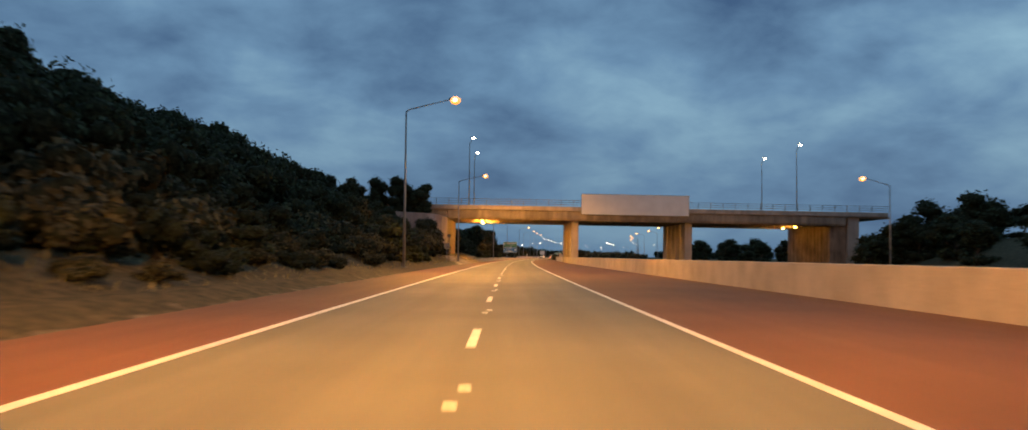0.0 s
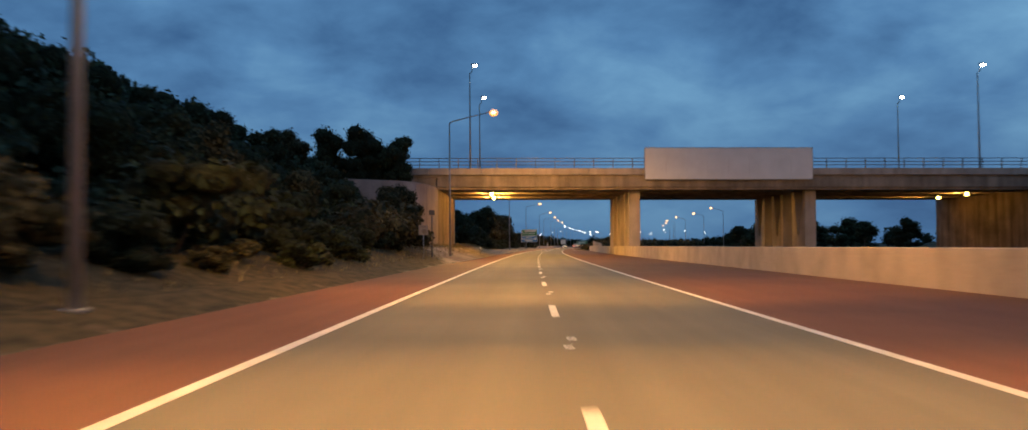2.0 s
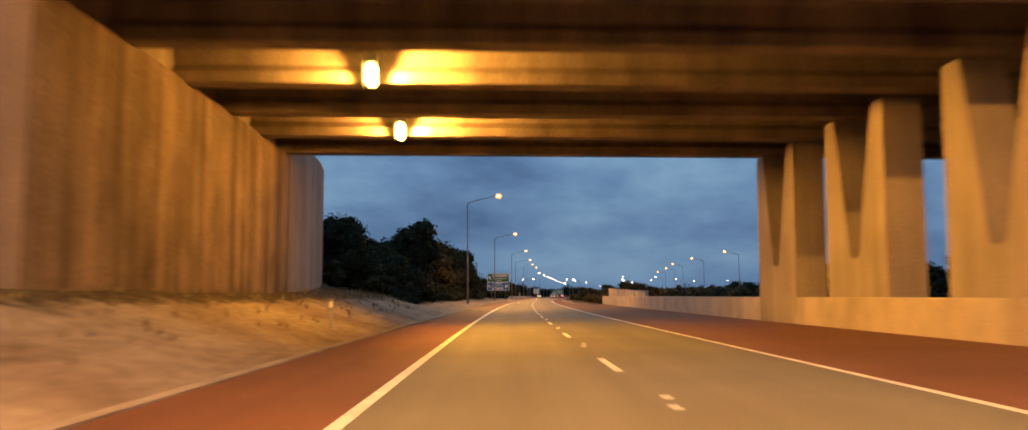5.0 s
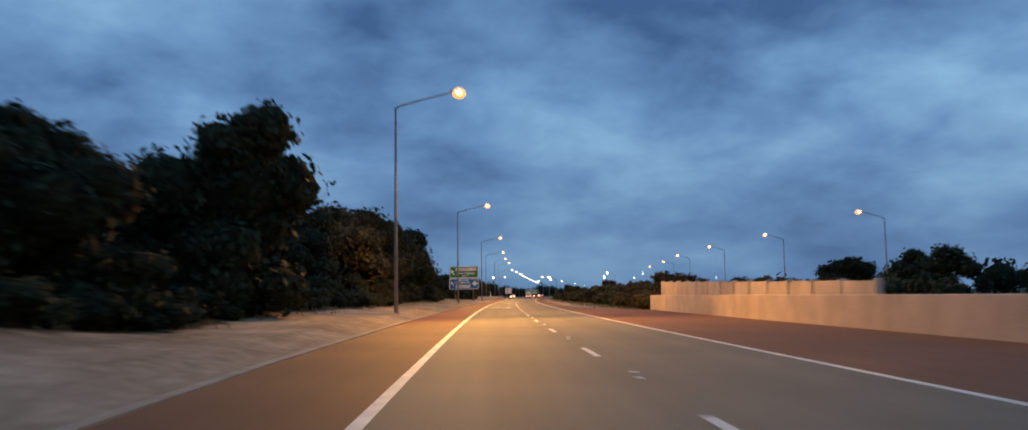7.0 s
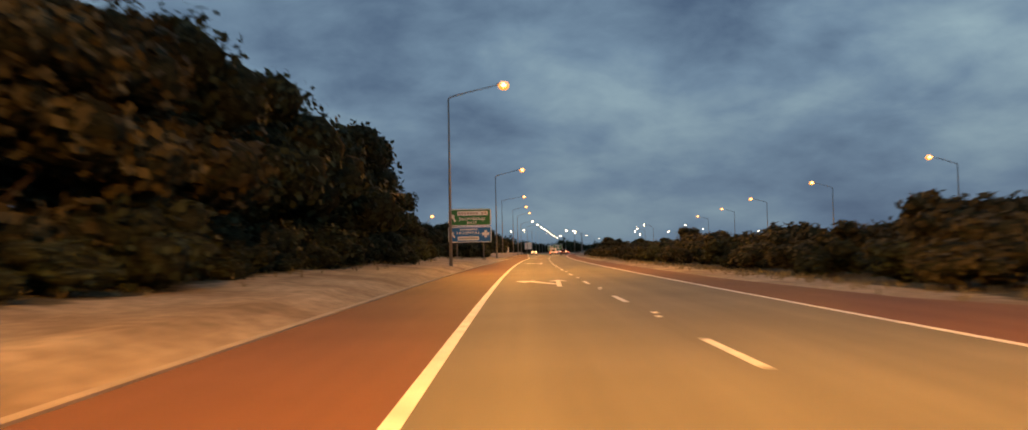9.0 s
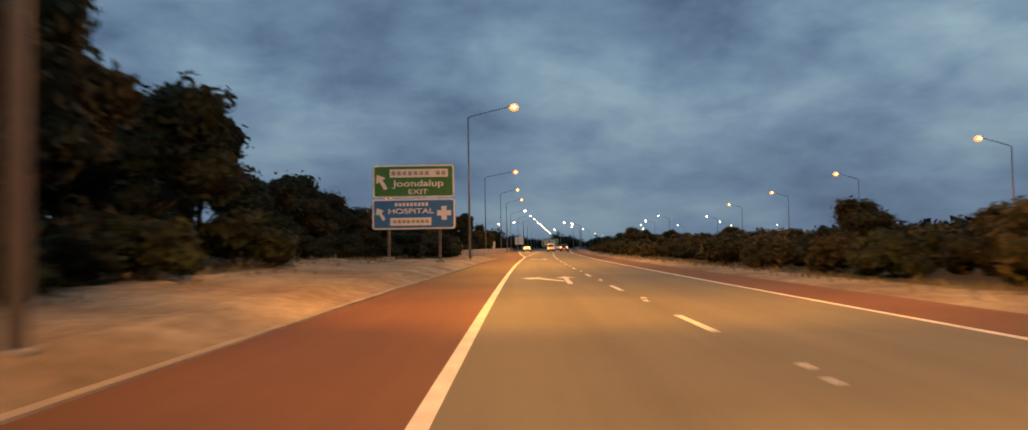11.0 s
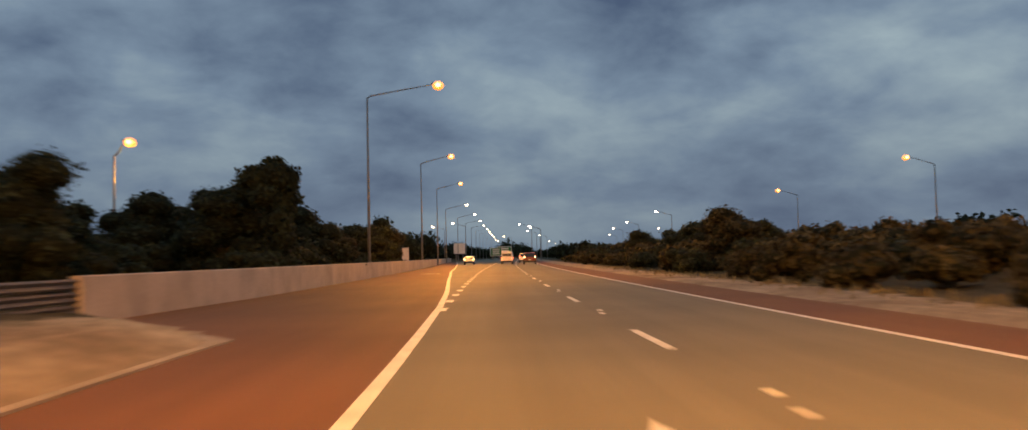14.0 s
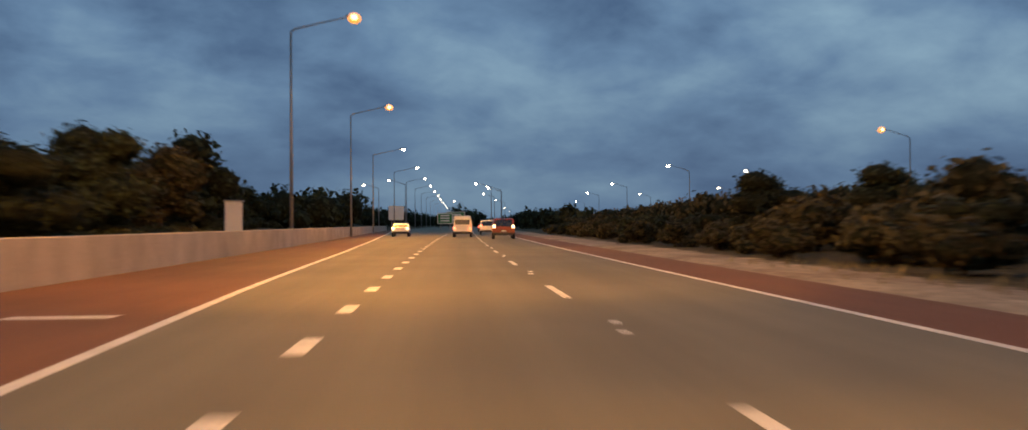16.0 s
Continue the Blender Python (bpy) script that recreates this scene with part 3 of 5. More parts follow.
def guard_rail():
    g = base("guard_rail", rx(414) - 11.75, 411.6, 0, "dark weathered steel guard rail meeting the wall", "guard rail", turn=-7)
    for i, z in enumerate((0.30, 0.58, 0.86)):
        bm = bmesh.new()
        extrude(bm, [(0.0, z - 0.12), (0.05, z - 0.07), (0.0, z), (0.05, z + 0.07), (0.0, z + 0.12), (-0.02, z + 0.12), (0.03, z + 0.07), (-0.02, z), (0.03, z - 0.07), (-0.02, z - 0.12)], "y", 0, 6.3)
        part("beam", bm, M_RAIL, g)
    for k in range(4):
        part("post", boxed(-0.16, -0.03, 0.3 + 1.9 * k, 0.42 + 1.9 * k, -0.25, 0.98, bevel=0.01), M_RAIL, g)
    bm = bmesh.new()
    tube(bm, [(-0.02, 0.0, 0.1), (-0.02, 0.0, 0.98)], 0.2, 10)
    part("bull_nose", bm, M_RAIL, g)


guard_rail()


# ---- overbridge ----
def build_bridge():
    b = base("road_bridge", 0, 159.8, 0, "concrete girder road bridge crossing over the freeway", "bridge")
    b.matrix_basis = pose(0, 159.8, 0, 0, 0.5, 0)
    X0, X1 = -42.0, 70.0
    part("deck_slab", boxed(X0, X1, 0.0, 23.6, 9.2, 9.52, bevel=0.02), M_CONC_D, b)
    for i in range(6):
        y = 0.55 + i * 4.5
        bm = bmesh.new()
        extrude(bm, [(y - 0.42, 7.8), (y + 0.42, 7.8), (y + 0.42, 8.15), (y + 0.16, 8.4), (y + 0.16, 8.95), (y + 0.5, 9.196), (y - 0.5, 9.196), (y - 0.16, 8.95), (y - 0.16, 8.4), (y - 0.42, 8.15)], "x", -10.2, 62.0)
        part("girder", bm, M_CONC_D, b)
    part("fascia_girder", boxed(-10.0, 62.0, -0.12, 0.02, 8.1, 9.22, bevel=0.02), M_CONC_D, b, "dark streaked concrete outer girder")
    for y0, y1 in ((-0.35, 0.05), (23.55, 23.95)):
        for k in range(18):
            xa = X0 + k * 6.2
            part("parapet", boxed(xa + 0.01, xa + 6.19, y0, y1, 9.5, 10.28, bevel=0.03), M_CONC, b)
        ym = (y0 + y1) / 2
        for k in range(49):
            x = X0 + 0.7 + k * 2.25
            part("rail_post", boxed(x - 0.04, x + 0.04, ym - 0.06, ym + 0.06, 10.26, 11.45), M_RAIL, b)
        for z in (10.66, 11.05, 11.44):
            bm = bmesh.new()
            tube(bm, [(X0, ym, z), (X1, ym, z)], 0.04, 8)
            part("handrail", bm, M_RAIL, b)
    # piers: blocks with a tapering notch cut down from the top
    for x in (12.5, 33.2):
        for y in (1.6, 10.4, 18.9):
            w = 5.0
            bm = bmesh.new()
            extrude(bm, [(y, -0.2), (y + w, -0.2), (y + w, 7.797), (y + w - 0.95, 7.797), (y + w / 2 + 0.4, 2.6), (y + w / 2 - 0.3, 2.6), (y + 0.85, 7.797), (y, 7.797)], "x", x, x + 1.3)
            bmesh.ops.bevel(bm, geom=[e for e in bm.edges if abs(e.verts[0].co.x - e.verts[1].co.x) > 1], offset=0.06, segments=2, affect="EDGES")
            part("pier_block", bm, M_CONC, b, "pale concrete pier block with a notched top")
    # left abutment and its wing walls, in cast panels that turn the corners in a curve: x, y, top of the road face
    line = [(-17.5, 48.0, 9.4), (-14.6, 46.6, 9.6), (-12.6, 45.0, 9.8), (-11.6, 42.6, 9.8), (-10.9, 37.5, 9.6), (-10.3, 31.5, 9.3), (-9.8, 24.2, 9.0),
            (-9.75, 20.0, 7.9), (-9.75, 16.0, 7.9), (-9.75, 12.0, 7.9), (-9.8, 8.0, 7.9), (-9.85, 4.0, 7.9), (-9.95, 0.5, 7.9),
            (-10.2, -1.6, 8.05), (-10.85, -3.4, 8.2), (-11.9, -5.0, 8.32), (-13.5, -6.0, 8.4), (-15.5, -6.6, 8.45), (-18.5, -6.9, 8.55), (-22.0, -7.0, 8.7), (-26.0, -7.1, 8.9)]
    for k, ((xa, ya, za), (xb, yb, zb)) in enumerate(zip(line, line[1:])):
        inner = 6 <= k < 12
        d = Vector((xb - xa, yb - ya, 0)).normalized()
        n = Vector((d.y, -d.x, 0)) * (1.0 if inner else 0.5)
        if n.x > 0.01:
            n = -n
        if inner:
            za = zb = 7.9
        pa, pb = Vector((xa, ya, 0)) + d * 0.012, Vector((xb, yb, 0)) - d * 0.012
        bm = bmesh.new()
        lo = [bm.verts.new((p.x, p.y, -0.3)) for p in (pa, pb, pb + n, pa + n)]
        hi = [bm.verts.new((p.x, p.y, z)) for p, z in ((pa, za), (pb, zb), (pb + n, zb), (pa + n, za))]
        for i in range(4):
            bm.faces.new((lo[i], lo[(i + 1) % 4], hi[(i + 1) % 4], hi[i]))
        bm.faces.new(lo)
        bm.faces.new(hi)
        bmesh.ops.recalc_face_normals(bm, faces=bm.faces[:])
        bmesh.ops.bevel(bm, geom=bm.edges[:], offset=0.03, segments=1, affect="EDGES")
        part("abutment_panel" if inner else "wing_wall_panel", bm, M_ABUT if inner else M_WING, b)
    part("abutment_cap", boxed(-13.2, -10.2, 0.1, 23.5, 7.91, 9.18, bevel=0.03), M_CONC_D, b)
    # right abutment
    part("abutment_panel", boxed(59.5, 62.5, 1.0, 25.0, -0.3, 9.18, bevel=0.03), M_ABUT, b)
    part("wing_wall_panel", boxed(62.52, 64.6, 0.4, 1.4, -0.3, 9.3, bevel=0.05), M_CONC, b)
    # lamps hung between the girders
    for x, near, far, way in ((-3.95, 8.35, 17.5, 1), (55.6, 8.35, 15.9, -1)):
        for y in (near, far):
            body = part("lamp_body", boxed(x - 0.2, x + 0.2, y - 0.16, y + 0.16, 8.22, 8.56, bevel=0.02), M_STEEL, b)
            # lens box made as large as the lamp's bloom
            part("lamp_lens", boxed(x - 0.21, x + 0.21, y - 0.18, y + 0.18, 7.5, 8.218, bevel=0.12), M_LENS_Y, body)
            part("shield", boxed(x - 0.26 * way - 0.02, x - 0.26 * way + 0.02, y - 0.24, y + 0.24, 7.46, 8.26, bevel=0.005), M_RAIL, body)
            part("hanger", boxed(x - 0.03, x + 0.03, y - 0.03, y + 0.03, 8.55, 9.21), M_STEEL, body)
            flood_or_fill_light(x + 0.3 * way, 159.8 + y, 7.95 - 0.0087 * x, way, BRIDGE_WATTS * (1.0 if x < 0 else 0.18))
            # added fill on the shield's far side: brightens the abutment, no lens there
            flood_or_fill_light(x - 0.4 * way, 159.8 + y, 7.8 - 0.0087 * x, -way, BRIDGE_WATTS * (0.20 if x < 0 else 0.02))


build_bridge()


def blank_board():
    h = base("advertising_board", 14.2, 159.28, 8.85, "large blank pale board fixed to the bridge parapet", "board")
    h.matrix_basis = pose(14.2, 159.28, 8.85, 0, 0.5, 0)
    W, H = 19.3, 3.6
    for k in range(8):
        part("face_panel", boxed(k * W / 8 + 0.004, (k + 1) * W / 8 - 0.004, -0.12, 0.0, 0, H, bevel=0.012), M_BOARD, h)
    bm = bmesh.new()
    for a in ((-0.05, W + 0.05, -0.06, 0.1, -0.08, 0.0), (-0.05, W + 0.05, -0.06, 0.1, H, H + 0.08), (-0.08, 0.0, -0.06, 0.1, -0.08, H + 0.08), (W, W + 0.08, -0.06, 0.1, -0.08, H + 0.08)):
        box(bm, *a)
    part("frame", bm, M_STEEL, h)
    for k in range(7):
        x = 0.5 + k * 3.05
        part("bracket", boxed(x - 0.05, x + 0.05, 0.0, 0.5, 0.7, 2.9), M_STEEL, h)


blank_board()


# ---- street lamps ----
def street_lamp(x, y, z0, side, height, reach, lens, label, group, turn=0.0):
    """A tapered steel pole with a rising outreach arm; side +1 carries the head towards +x."""
    s = base("street_lamp", x, y, z0, label, "street lamp", group, turn=turn)
    top = height - 1.0
    bm = bmesh.new()
    tube(bm, [(0, 0, -0.3), (0, 0, top * 0.5), (0, 0, top)], [0.125, 0.095, 0.065], 12)
    part("pole", bm, M_STEEL, s)
    bm = bmesh.new()
    tube(bm, [(0, 0, top - 0.02), (side * 0.25, 0, top + 0.16), (side * reach * 0.5, 0, top + 0.6), (side * (reach - 0.3), 0, top + 1.0)], [0.06, 0.055, 0.045, 0.04], 8)
    part("arm", bm, M_STEEL, s)
    bm = bmesh.new()
    tube(bm, [(0, 0, -0.05), (0, 0, 0.03)], 0.22, 12)
    part("base_plate", bm, M_STEEL, s)
    hx = side * reach
    bm = bmesh.new()
    q = bmesh.ops.create_uvsphere(bm, u_segments=18, v_segments=10, radius=1.0)
    bmesh.ops.scale(bm, vec=(0.48, 0.19, 0.13), verts=q["verts"])
    bmesh.ops.translate(bm, vec=(hx, 0, height + 0.06), verts=q["verts"])
    for f in bm.faces:
        f.smooth = True
    head = part("lamp_head", bm, M_STEEL, s)
    # lens drawn oversize and round: the lamp's halo is put into its shape
    bm = bmesh.new()
    q = bmesh.ops.create_uvsphere(bm, u_segments=18, v_segments=10, radius=1.0)
    k = 1.0 if lens is M_LENS else 0.66
    bmesh.ops.scale(bm, vec=(0.44 * k, 0.34 * k, 0.34 * k), verts=q["verts"])
    bmesh.ops.translate(bm, vec=(hx + side * 0.06, 0, height - 0.08), verts=q["verts"])
    for f in bm.faces:
        f.smooth = True
    part("lens", bm, lens, head, "glowing sodium lens, enlarged to hold the halo")
    # inner ellipsoid pokes through as the halo's bright centre within the orange rim
    if lens is M_LENS:
        bm = bmesh.new()
        q = bmesh.ops.create_uvsphere(bm, u_segments=16, v_segments=8, radius=1.0)
        bmesh.ops.scale(bm, vec=(0.29, 0.42, 0.22), verts=q["verts"])
        bmesh.ops.translate(bm, vec=(hx + side * 0.06, 0, height - 0.09), verts=q["verts"])
        for f in bm.faces:
            f.smooth = True
        part("halo_core", bm, M_HALO_CORE, head, "bright yellow-white centre of the halo")
    return s


L_LABEL = "tall galvanised street lamp with an outreach arm, lit"
first = None
LEFT_ROW = [(-70, -8.0, 4.0), (1, -8.0, 4.0), (71.5, -7.95, 3.9), (139.5, -8.2, 4.1), (252.6, -8.0, 3.85), (321.5, -8.0, 4.1),
            (390.6, -7.95, 4.05), (463.3, -11.5, 5.2), (510.0, -12.0, 3.8), (552.0, -13.6, 4.1)]
for y, u, reach in LEFT_ROW:
    foot = land(u, y)
    top = 14.2 if y > 420 else 13.8
    street_lamp(rx(y) + u, y, foot, 1, top - foot, reach, M_LENS, L_LABEL, "lamps along the left verge", turn=-2)
    street_light(rx(y) + u + reach + 0.05, y, top - 0.65, STREET_WATTS * (0.66 if y > 450 else 0.86 if y > 300 else 1.0), 0.5)
far_l = street_lamp(rx(588) - 15, 588, 0, 1, 12.6, 4.5, M_LENS_W, L_LABEL, "lamps along the left verge", turn=-8)
for y in (631, 672, 713, 755, 800, 850, 910, 980, 1060):
    copy_thing(far_l, pose(rx(y) - 15 - (y - 588) * 0.012, y, 0, 0, 0, -8))
RIGHT_ROW = [(-40, 47.5), (40, 47.5), (114.2, 45.8), (313.0, 46.0), (360.8, 46.8), (401.0, 44.5), (444.2, 43.8), (494.5, 46.3), (545.8, 46.8)]
for y, u in RIGHT_ROW:
    street_lamp(rx(y) + u + 3.5, y, land(u + 3.5, y), -1, 11.9, 3.4, M_LENS, L_LABEL, "lamps along the far carriageway", turn=-4)
    if y > -30:
        street_light(rx(y) + u, y, 11.3, RIGHT_WATTS, -0.6)
far_r = street_lamp(72.4, 590, 0, -1, 10.6, 3.4, M_LENS_W, "tall street lamp beyond the bushes, lit", "distant lamps", turn=-8)
for x, y in ((91.4, 602), (81.5, 652), (91.7, 712), (113.9, 813), (111.7, 723), (117.6, 675), (149.8, 763), (170.8, 754), (61.9, 805), (49.5, 652), (54.6, 669), (56.6, 680), (61.7, 724), (76.9, 794), (109.3, 964), (136.6, 1098), (5.0, 828), (8.9, 817), (19.9, 797), (24.6, 661), (29.5, 640)):
    copy_thing(far_r, pose(x, y, 0, 0, 0, -8))
# lamps up on the bridge
for x, y, s in ((-6.1, 160.4, 1), (-6.0, 182.9, 1), (53.4, 160.4, 1), (53.6, 182.9, 1)):
    street_lamp(x, y, 9.5 - 0.0087 * (x + 6), s, 13.1, 0.6, M_LENS_W, "slim pale lamp standing on the bridge deck, lit", "lamps on the bridge")
# lamps of the exit ramp and the streets beyond
ramp = street_lamp(rx(461) - 28.6, 461.5, land(-28.6, 461.5), 1, 8.8, 1.0, M_LENS, "lower street lamp among the trees, lit", "ramp lamps")
lamp_light(rx(461) - 27.5, 461.5, 8.3, 350.0)
for x, y, top in ((-28.3, 312.5, 13.9), (-16.9, 390.6, 8.2)):
    g = land(x - rx(y), y)
    street_lamp(x, y, g, 1, top - g, 1.0, M_LENS, "lower street lamp among the trees, lit", "ramp lamps")


# ---- plants ----
def ball(cuts):
    """Corners and faces of a ball, the shade-coloured core of a leafy lobe."""
    bm = bmesh.new()
    bmesh.ops.create_icosphere(bm, subdivisions=cuts, radius=1.0)
    v = np.array([q.co for q in bm.verts])
    f = [[q.index for q in p.verts] for p in bm.faces]
    bm.free()
    return v, f


BALLS = {1: ball(1), 2: ball(2)}


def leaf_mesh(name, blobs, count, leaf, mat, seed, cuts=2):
    """A crown: small leaf clumps laid like shingles over uneven lobes, round a shade-coloured core that keeps it from
    being hollow.
    """
    rng = np.random.default_rng(seed)
    verts, faces = [], []
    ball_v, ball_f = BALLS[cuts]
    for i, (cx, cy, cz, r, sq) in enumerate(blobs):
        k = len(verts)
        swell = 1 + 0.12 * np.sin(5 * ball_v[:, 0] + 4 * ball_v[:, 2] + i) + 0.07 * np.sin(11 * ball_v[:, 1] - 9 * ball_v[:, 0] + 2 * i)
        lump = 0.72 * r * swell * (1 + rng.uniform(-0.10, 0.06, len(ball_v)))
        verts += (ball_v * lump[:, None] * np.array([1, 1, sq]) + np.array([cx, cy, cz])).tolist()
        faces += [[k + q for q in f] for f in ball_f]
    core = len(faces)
    wts = np.array([b[3] ** 2 for b in blobs])
    pick = rng.choice(len(blobs), count, p=wts / wts.sum())
    B = np.array(blobs)[pick]
    d = rng.standard_normal((count, 3))
    d /= np.linalg.norm(d, axis=1)[:, None]
    swell = 1 + 0.12 * np.sin(5 * d[:, 0] + 4 * d[:, 2] + pick) + 0.07 * np.sin(11 * d[:, 1] - 9 * d[:, 0] + 2 * pick)
    rad = B[:, 3] * (0.70 + 0.25 * rng.random(count) ** 1.2) * swell
    squash = np.stack([np.ones(count), np.ones(count), B[:, 4]], 1)
    c = B[:, :3] + d * rad[:, None] * squash
    n = d + 0.55 * rng.standard_normal((count, 3)); n /= np.linalg.norm(n, axis=1)[:, None]
    a = np.cross(n, rng.standard_normal((count, 3))); a /= np.linalg.norm(a, axis=1)[:, None]
    b2 = np.cross(n, a)
    L = leaf * rng.uniform(0.5, 1.3, count)
    k = len(verts)
    q = np.stack([c - a * L[:, None], c + b2 * (L * 0.66)[:, None], c + a * L[:, None], c - b2 * (L * 0.66)[:, None]], 1).reshape(-1, 3)
    verts += q.tolist()
    faces += [[k + 4 * i, k + 4 * i + 1, k + 4 * i + 2, k + 4 * i + 3] for i in range(count)]
    me = bpy.data.meshes.new(name)
    me.from_pydata(verts, [], faces)
    me.materials.append(mat)
    # the core takes the shade colour, so gaps between leaves come out dark
    me.materials.append(M_CORE_SHADE)
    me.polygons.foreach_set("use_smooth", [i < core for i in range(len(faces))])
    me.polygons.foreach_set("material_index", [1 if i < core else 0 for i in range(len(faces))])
    return me


def make_tree(seed, mat, label, tall=True, leaves=4400, leaf=0.207, cuts=2):
    """A gum or tuart, about 10 m high: forked trunk, limbs and an open crown of many lobes."""
    rng = random.Random(seed)
    t = base("tree", 0, 0, 0, label, "tree", "roadside trees")
    blobs = []
    n = 13
    for i in range(n):
        a = i * 2.4 + rng.uniform(-0.4, 0.4)
        h = rng.uniform(2.6, 8.8)
        spread = 2.9 * math.sin(min(1.0, (10.6 - h) / 6.5) * 1.5) * rng.uniform(0.45, 1.1)
        blobs.append((spread * math.cos(a), spread * math.sin(a), h, rng.uniform(1.0, 1.9), rng.uniform(0.75, 1.0)))
    blobs.append((0, 0, 6.3, 2.2, 1.1))
    if not tall:
        blobs = [(x * 1.1, y * 1.1, max(1.4, z * 0.92), r * 1.15, s) for x, y, z, r, s in blobs]
        blobs += [(2.0 * math.cos(k * 1.3), 2.0 * math.sin(k * 1.3), 1.3, 1.5, 0.9) for k in range(5)]
    bm = bmesh.new()
    tube(bm, [(0, 0, -0.4), (0.08, 0.05, 1.5), (-0.1, 0.12, 3.4), (0.05, -0.05, 5.8)], [0.30, 0.23, 0.18, 0.07], 8)
    for x, y, z, r, s in blobs[:6]:
        tube(bm, [(0, 0.05, min(z * 0.45, 3.6)), (x * 0.5, y * 0.5, z * 0.72), (x, y, z)], [0.11, 0.07, 0.03], 6)
    part("trunk", bm, M_BARK, t)
    part("crown", leaf_mesh("crown", blobs, leaves, leaf, mat, seed, cuts), None, t)
    return t


def make_shrub(seed, mat, label):
    """A dense rounded coastal shrub, about 3 m high and 4.5 m wide, leafy to the ground."""
    rng = random.Random(seed)
    t = base("shrub", 0, 0, 0, label, "shrub", "roadside shrubs")
    blobs = [(0, 0, 1.5, 1.5, 0.85)]
    for i in range(8):
        a = i * 0.9 + rng.uniform(-0.3, 0.3)
        d = rng.uniform(0.8, 1.6)
        blobs.append((d * math.cos(a), d * math.sin(a), rng.uniform(0.6, 2.2), rng.uniform(0.6, 1.05), rng.uniform(0.75, 1.0)))
    bm = bmesh.new()
    for i in range(4):
        a = i * 1.6 + rng.random()
        tube(bm, [(0.08 * math.cos(a), 0.08 * math.sin(a), -0.3), (0.5 * math.cos(a), 0.5 * math.sin(a), 0.8), (1.0 * math.cos(a), 1.0 * math.sin(a), 1.7)], [0.06, 0.05, 0.02], 5)
    part("stem", bm, M_BARK, t)
    part("foliage", leaf_mesh("foliage", blobs, 1060, 0.162, mat, seed + 50), None, t)
    return t


pools = {}


def plant(kind, u, y, size, rng, wide=1.0, sink=0.0):
    """Sets a plant on the ground; the first few of a kind are built, later ones share their meshes."""
    variants = 4
    x, z = rx(y) + u, land(u, y) - sink
    m = Matrix.Translation((x, y, z)) @ Matrix.Rotation(rng.uniform(0, 6.28), 4, "Z") @ Matrix.Diagonal((size * wide, size * wide, size, 1))
    have = pools.setdefault(kind, [])
    if len(have) < variants:
        i = len(have)
        ob = {"tree": lambda: make_tree(10 + i, M_LEAF if i < 3 else M_LEAF_B, "dark leafy roadside tree standing on the sandy verge"),
              "low_tree": lambda: make_tree(30 + i, M_LEAF if i < 3 else M_LEAF_B, "broad dark tree with foliage down to the ground", tall=False),
              "back_tree": lambda: make_tree(50 + i, M_LEAF, "dark tree in the second row of the roadside belt", tall=False, leaves=1300, leaf=0.32, cuts=1),
              "shrub": lambda: make_shrub(60 + i, M_LEAF, "dense dark green coastal shrub on the bank"),
              "olive": lambda: make_shrub(80 + i, M_LEAF_B, "dense olive-brown shrub growing beside the road")}[kind]()
        have.append(ob)
        ob.matrix_basis = m
        return ob
    ob = copy_thing(have[rng.randrange(variants)], Matrix.Identity(4))
    ob.matrix_basis = m
    return ob


rng = random.Random(5)


def thicket(name, spots, per, leaf, mat, label, seed):
    """Close-grown scrub that cannot be told apart plant by plant: one body of lobes and leaf clumps."""
    r = random.Random(seed)
    blobs = []
    for u, y, h in spots:
        x, z = rx(y) + u, land(u, y)
        blobs.append((x, y, z + h * 0.42, h * 0.58, 0.95))
        for _ in range(3):
            a = r.uniform(0, 6.28)
            blobs.append((x + 0.5 * h * math.cos(a), y + 0.5 * h * math.sin(a), z + h * r.uniform(0.3, 0.72), h * r.uniform(0.25, 0.38), 0.9))
    ob = new(name, leaf_mesh(name, blobs, len(spots) * per, leaf, mat, seed))
    tagged(ob, label, "scrub", kind="stuff")


# scrub over the bank before the bridge
y = -25.0
while y < 136:
    for u0, u1, lo, hi in ((-10.4, -11.6, 0.5, 0.8), (-12.8, -15, 0.8, 1.15), (-16.5, -20, 1.0, 1.4)):
        if u0 == -10.4 and rng.random() < 0.3:
            continue
        if 54 < y < 62 and u0 > -16:
            continue
        plant("shrub" if rng.random() < 0.75 else "olive", rng.uniform(u1, u0), y + rng.uniform(-2, 2), rng.uniform(lo, hi), rng, 1.15, 0.15)
    y += 6.2
spots = []
y = -30.0
while y < 155:
    for u in (-23, -26.5, -30, -34, -38.5, -43, -48):
        if y < 145 or u > -40:
            spots.append((u + rng.uniform(-1.5, 1.5), y + rng.uniform(-2, 2), rng.uniform(3.2, 5.0) + (0.6 if 88 < y < 125 else 0.0)))
    y += 4.6
thicket("hill_scrub", spots, 440, 0.235, M_LEAF, "dense dark scrub covering the bank", 71)
for y, u, s in ((66, -10.7, 0.72), (69.5, -12.7, 0.98), (73.5, -11.2, 0.78), (64, -13.6, 0.7)):
    plant("olive", u, y, s, rng, 1.15, 0.1)
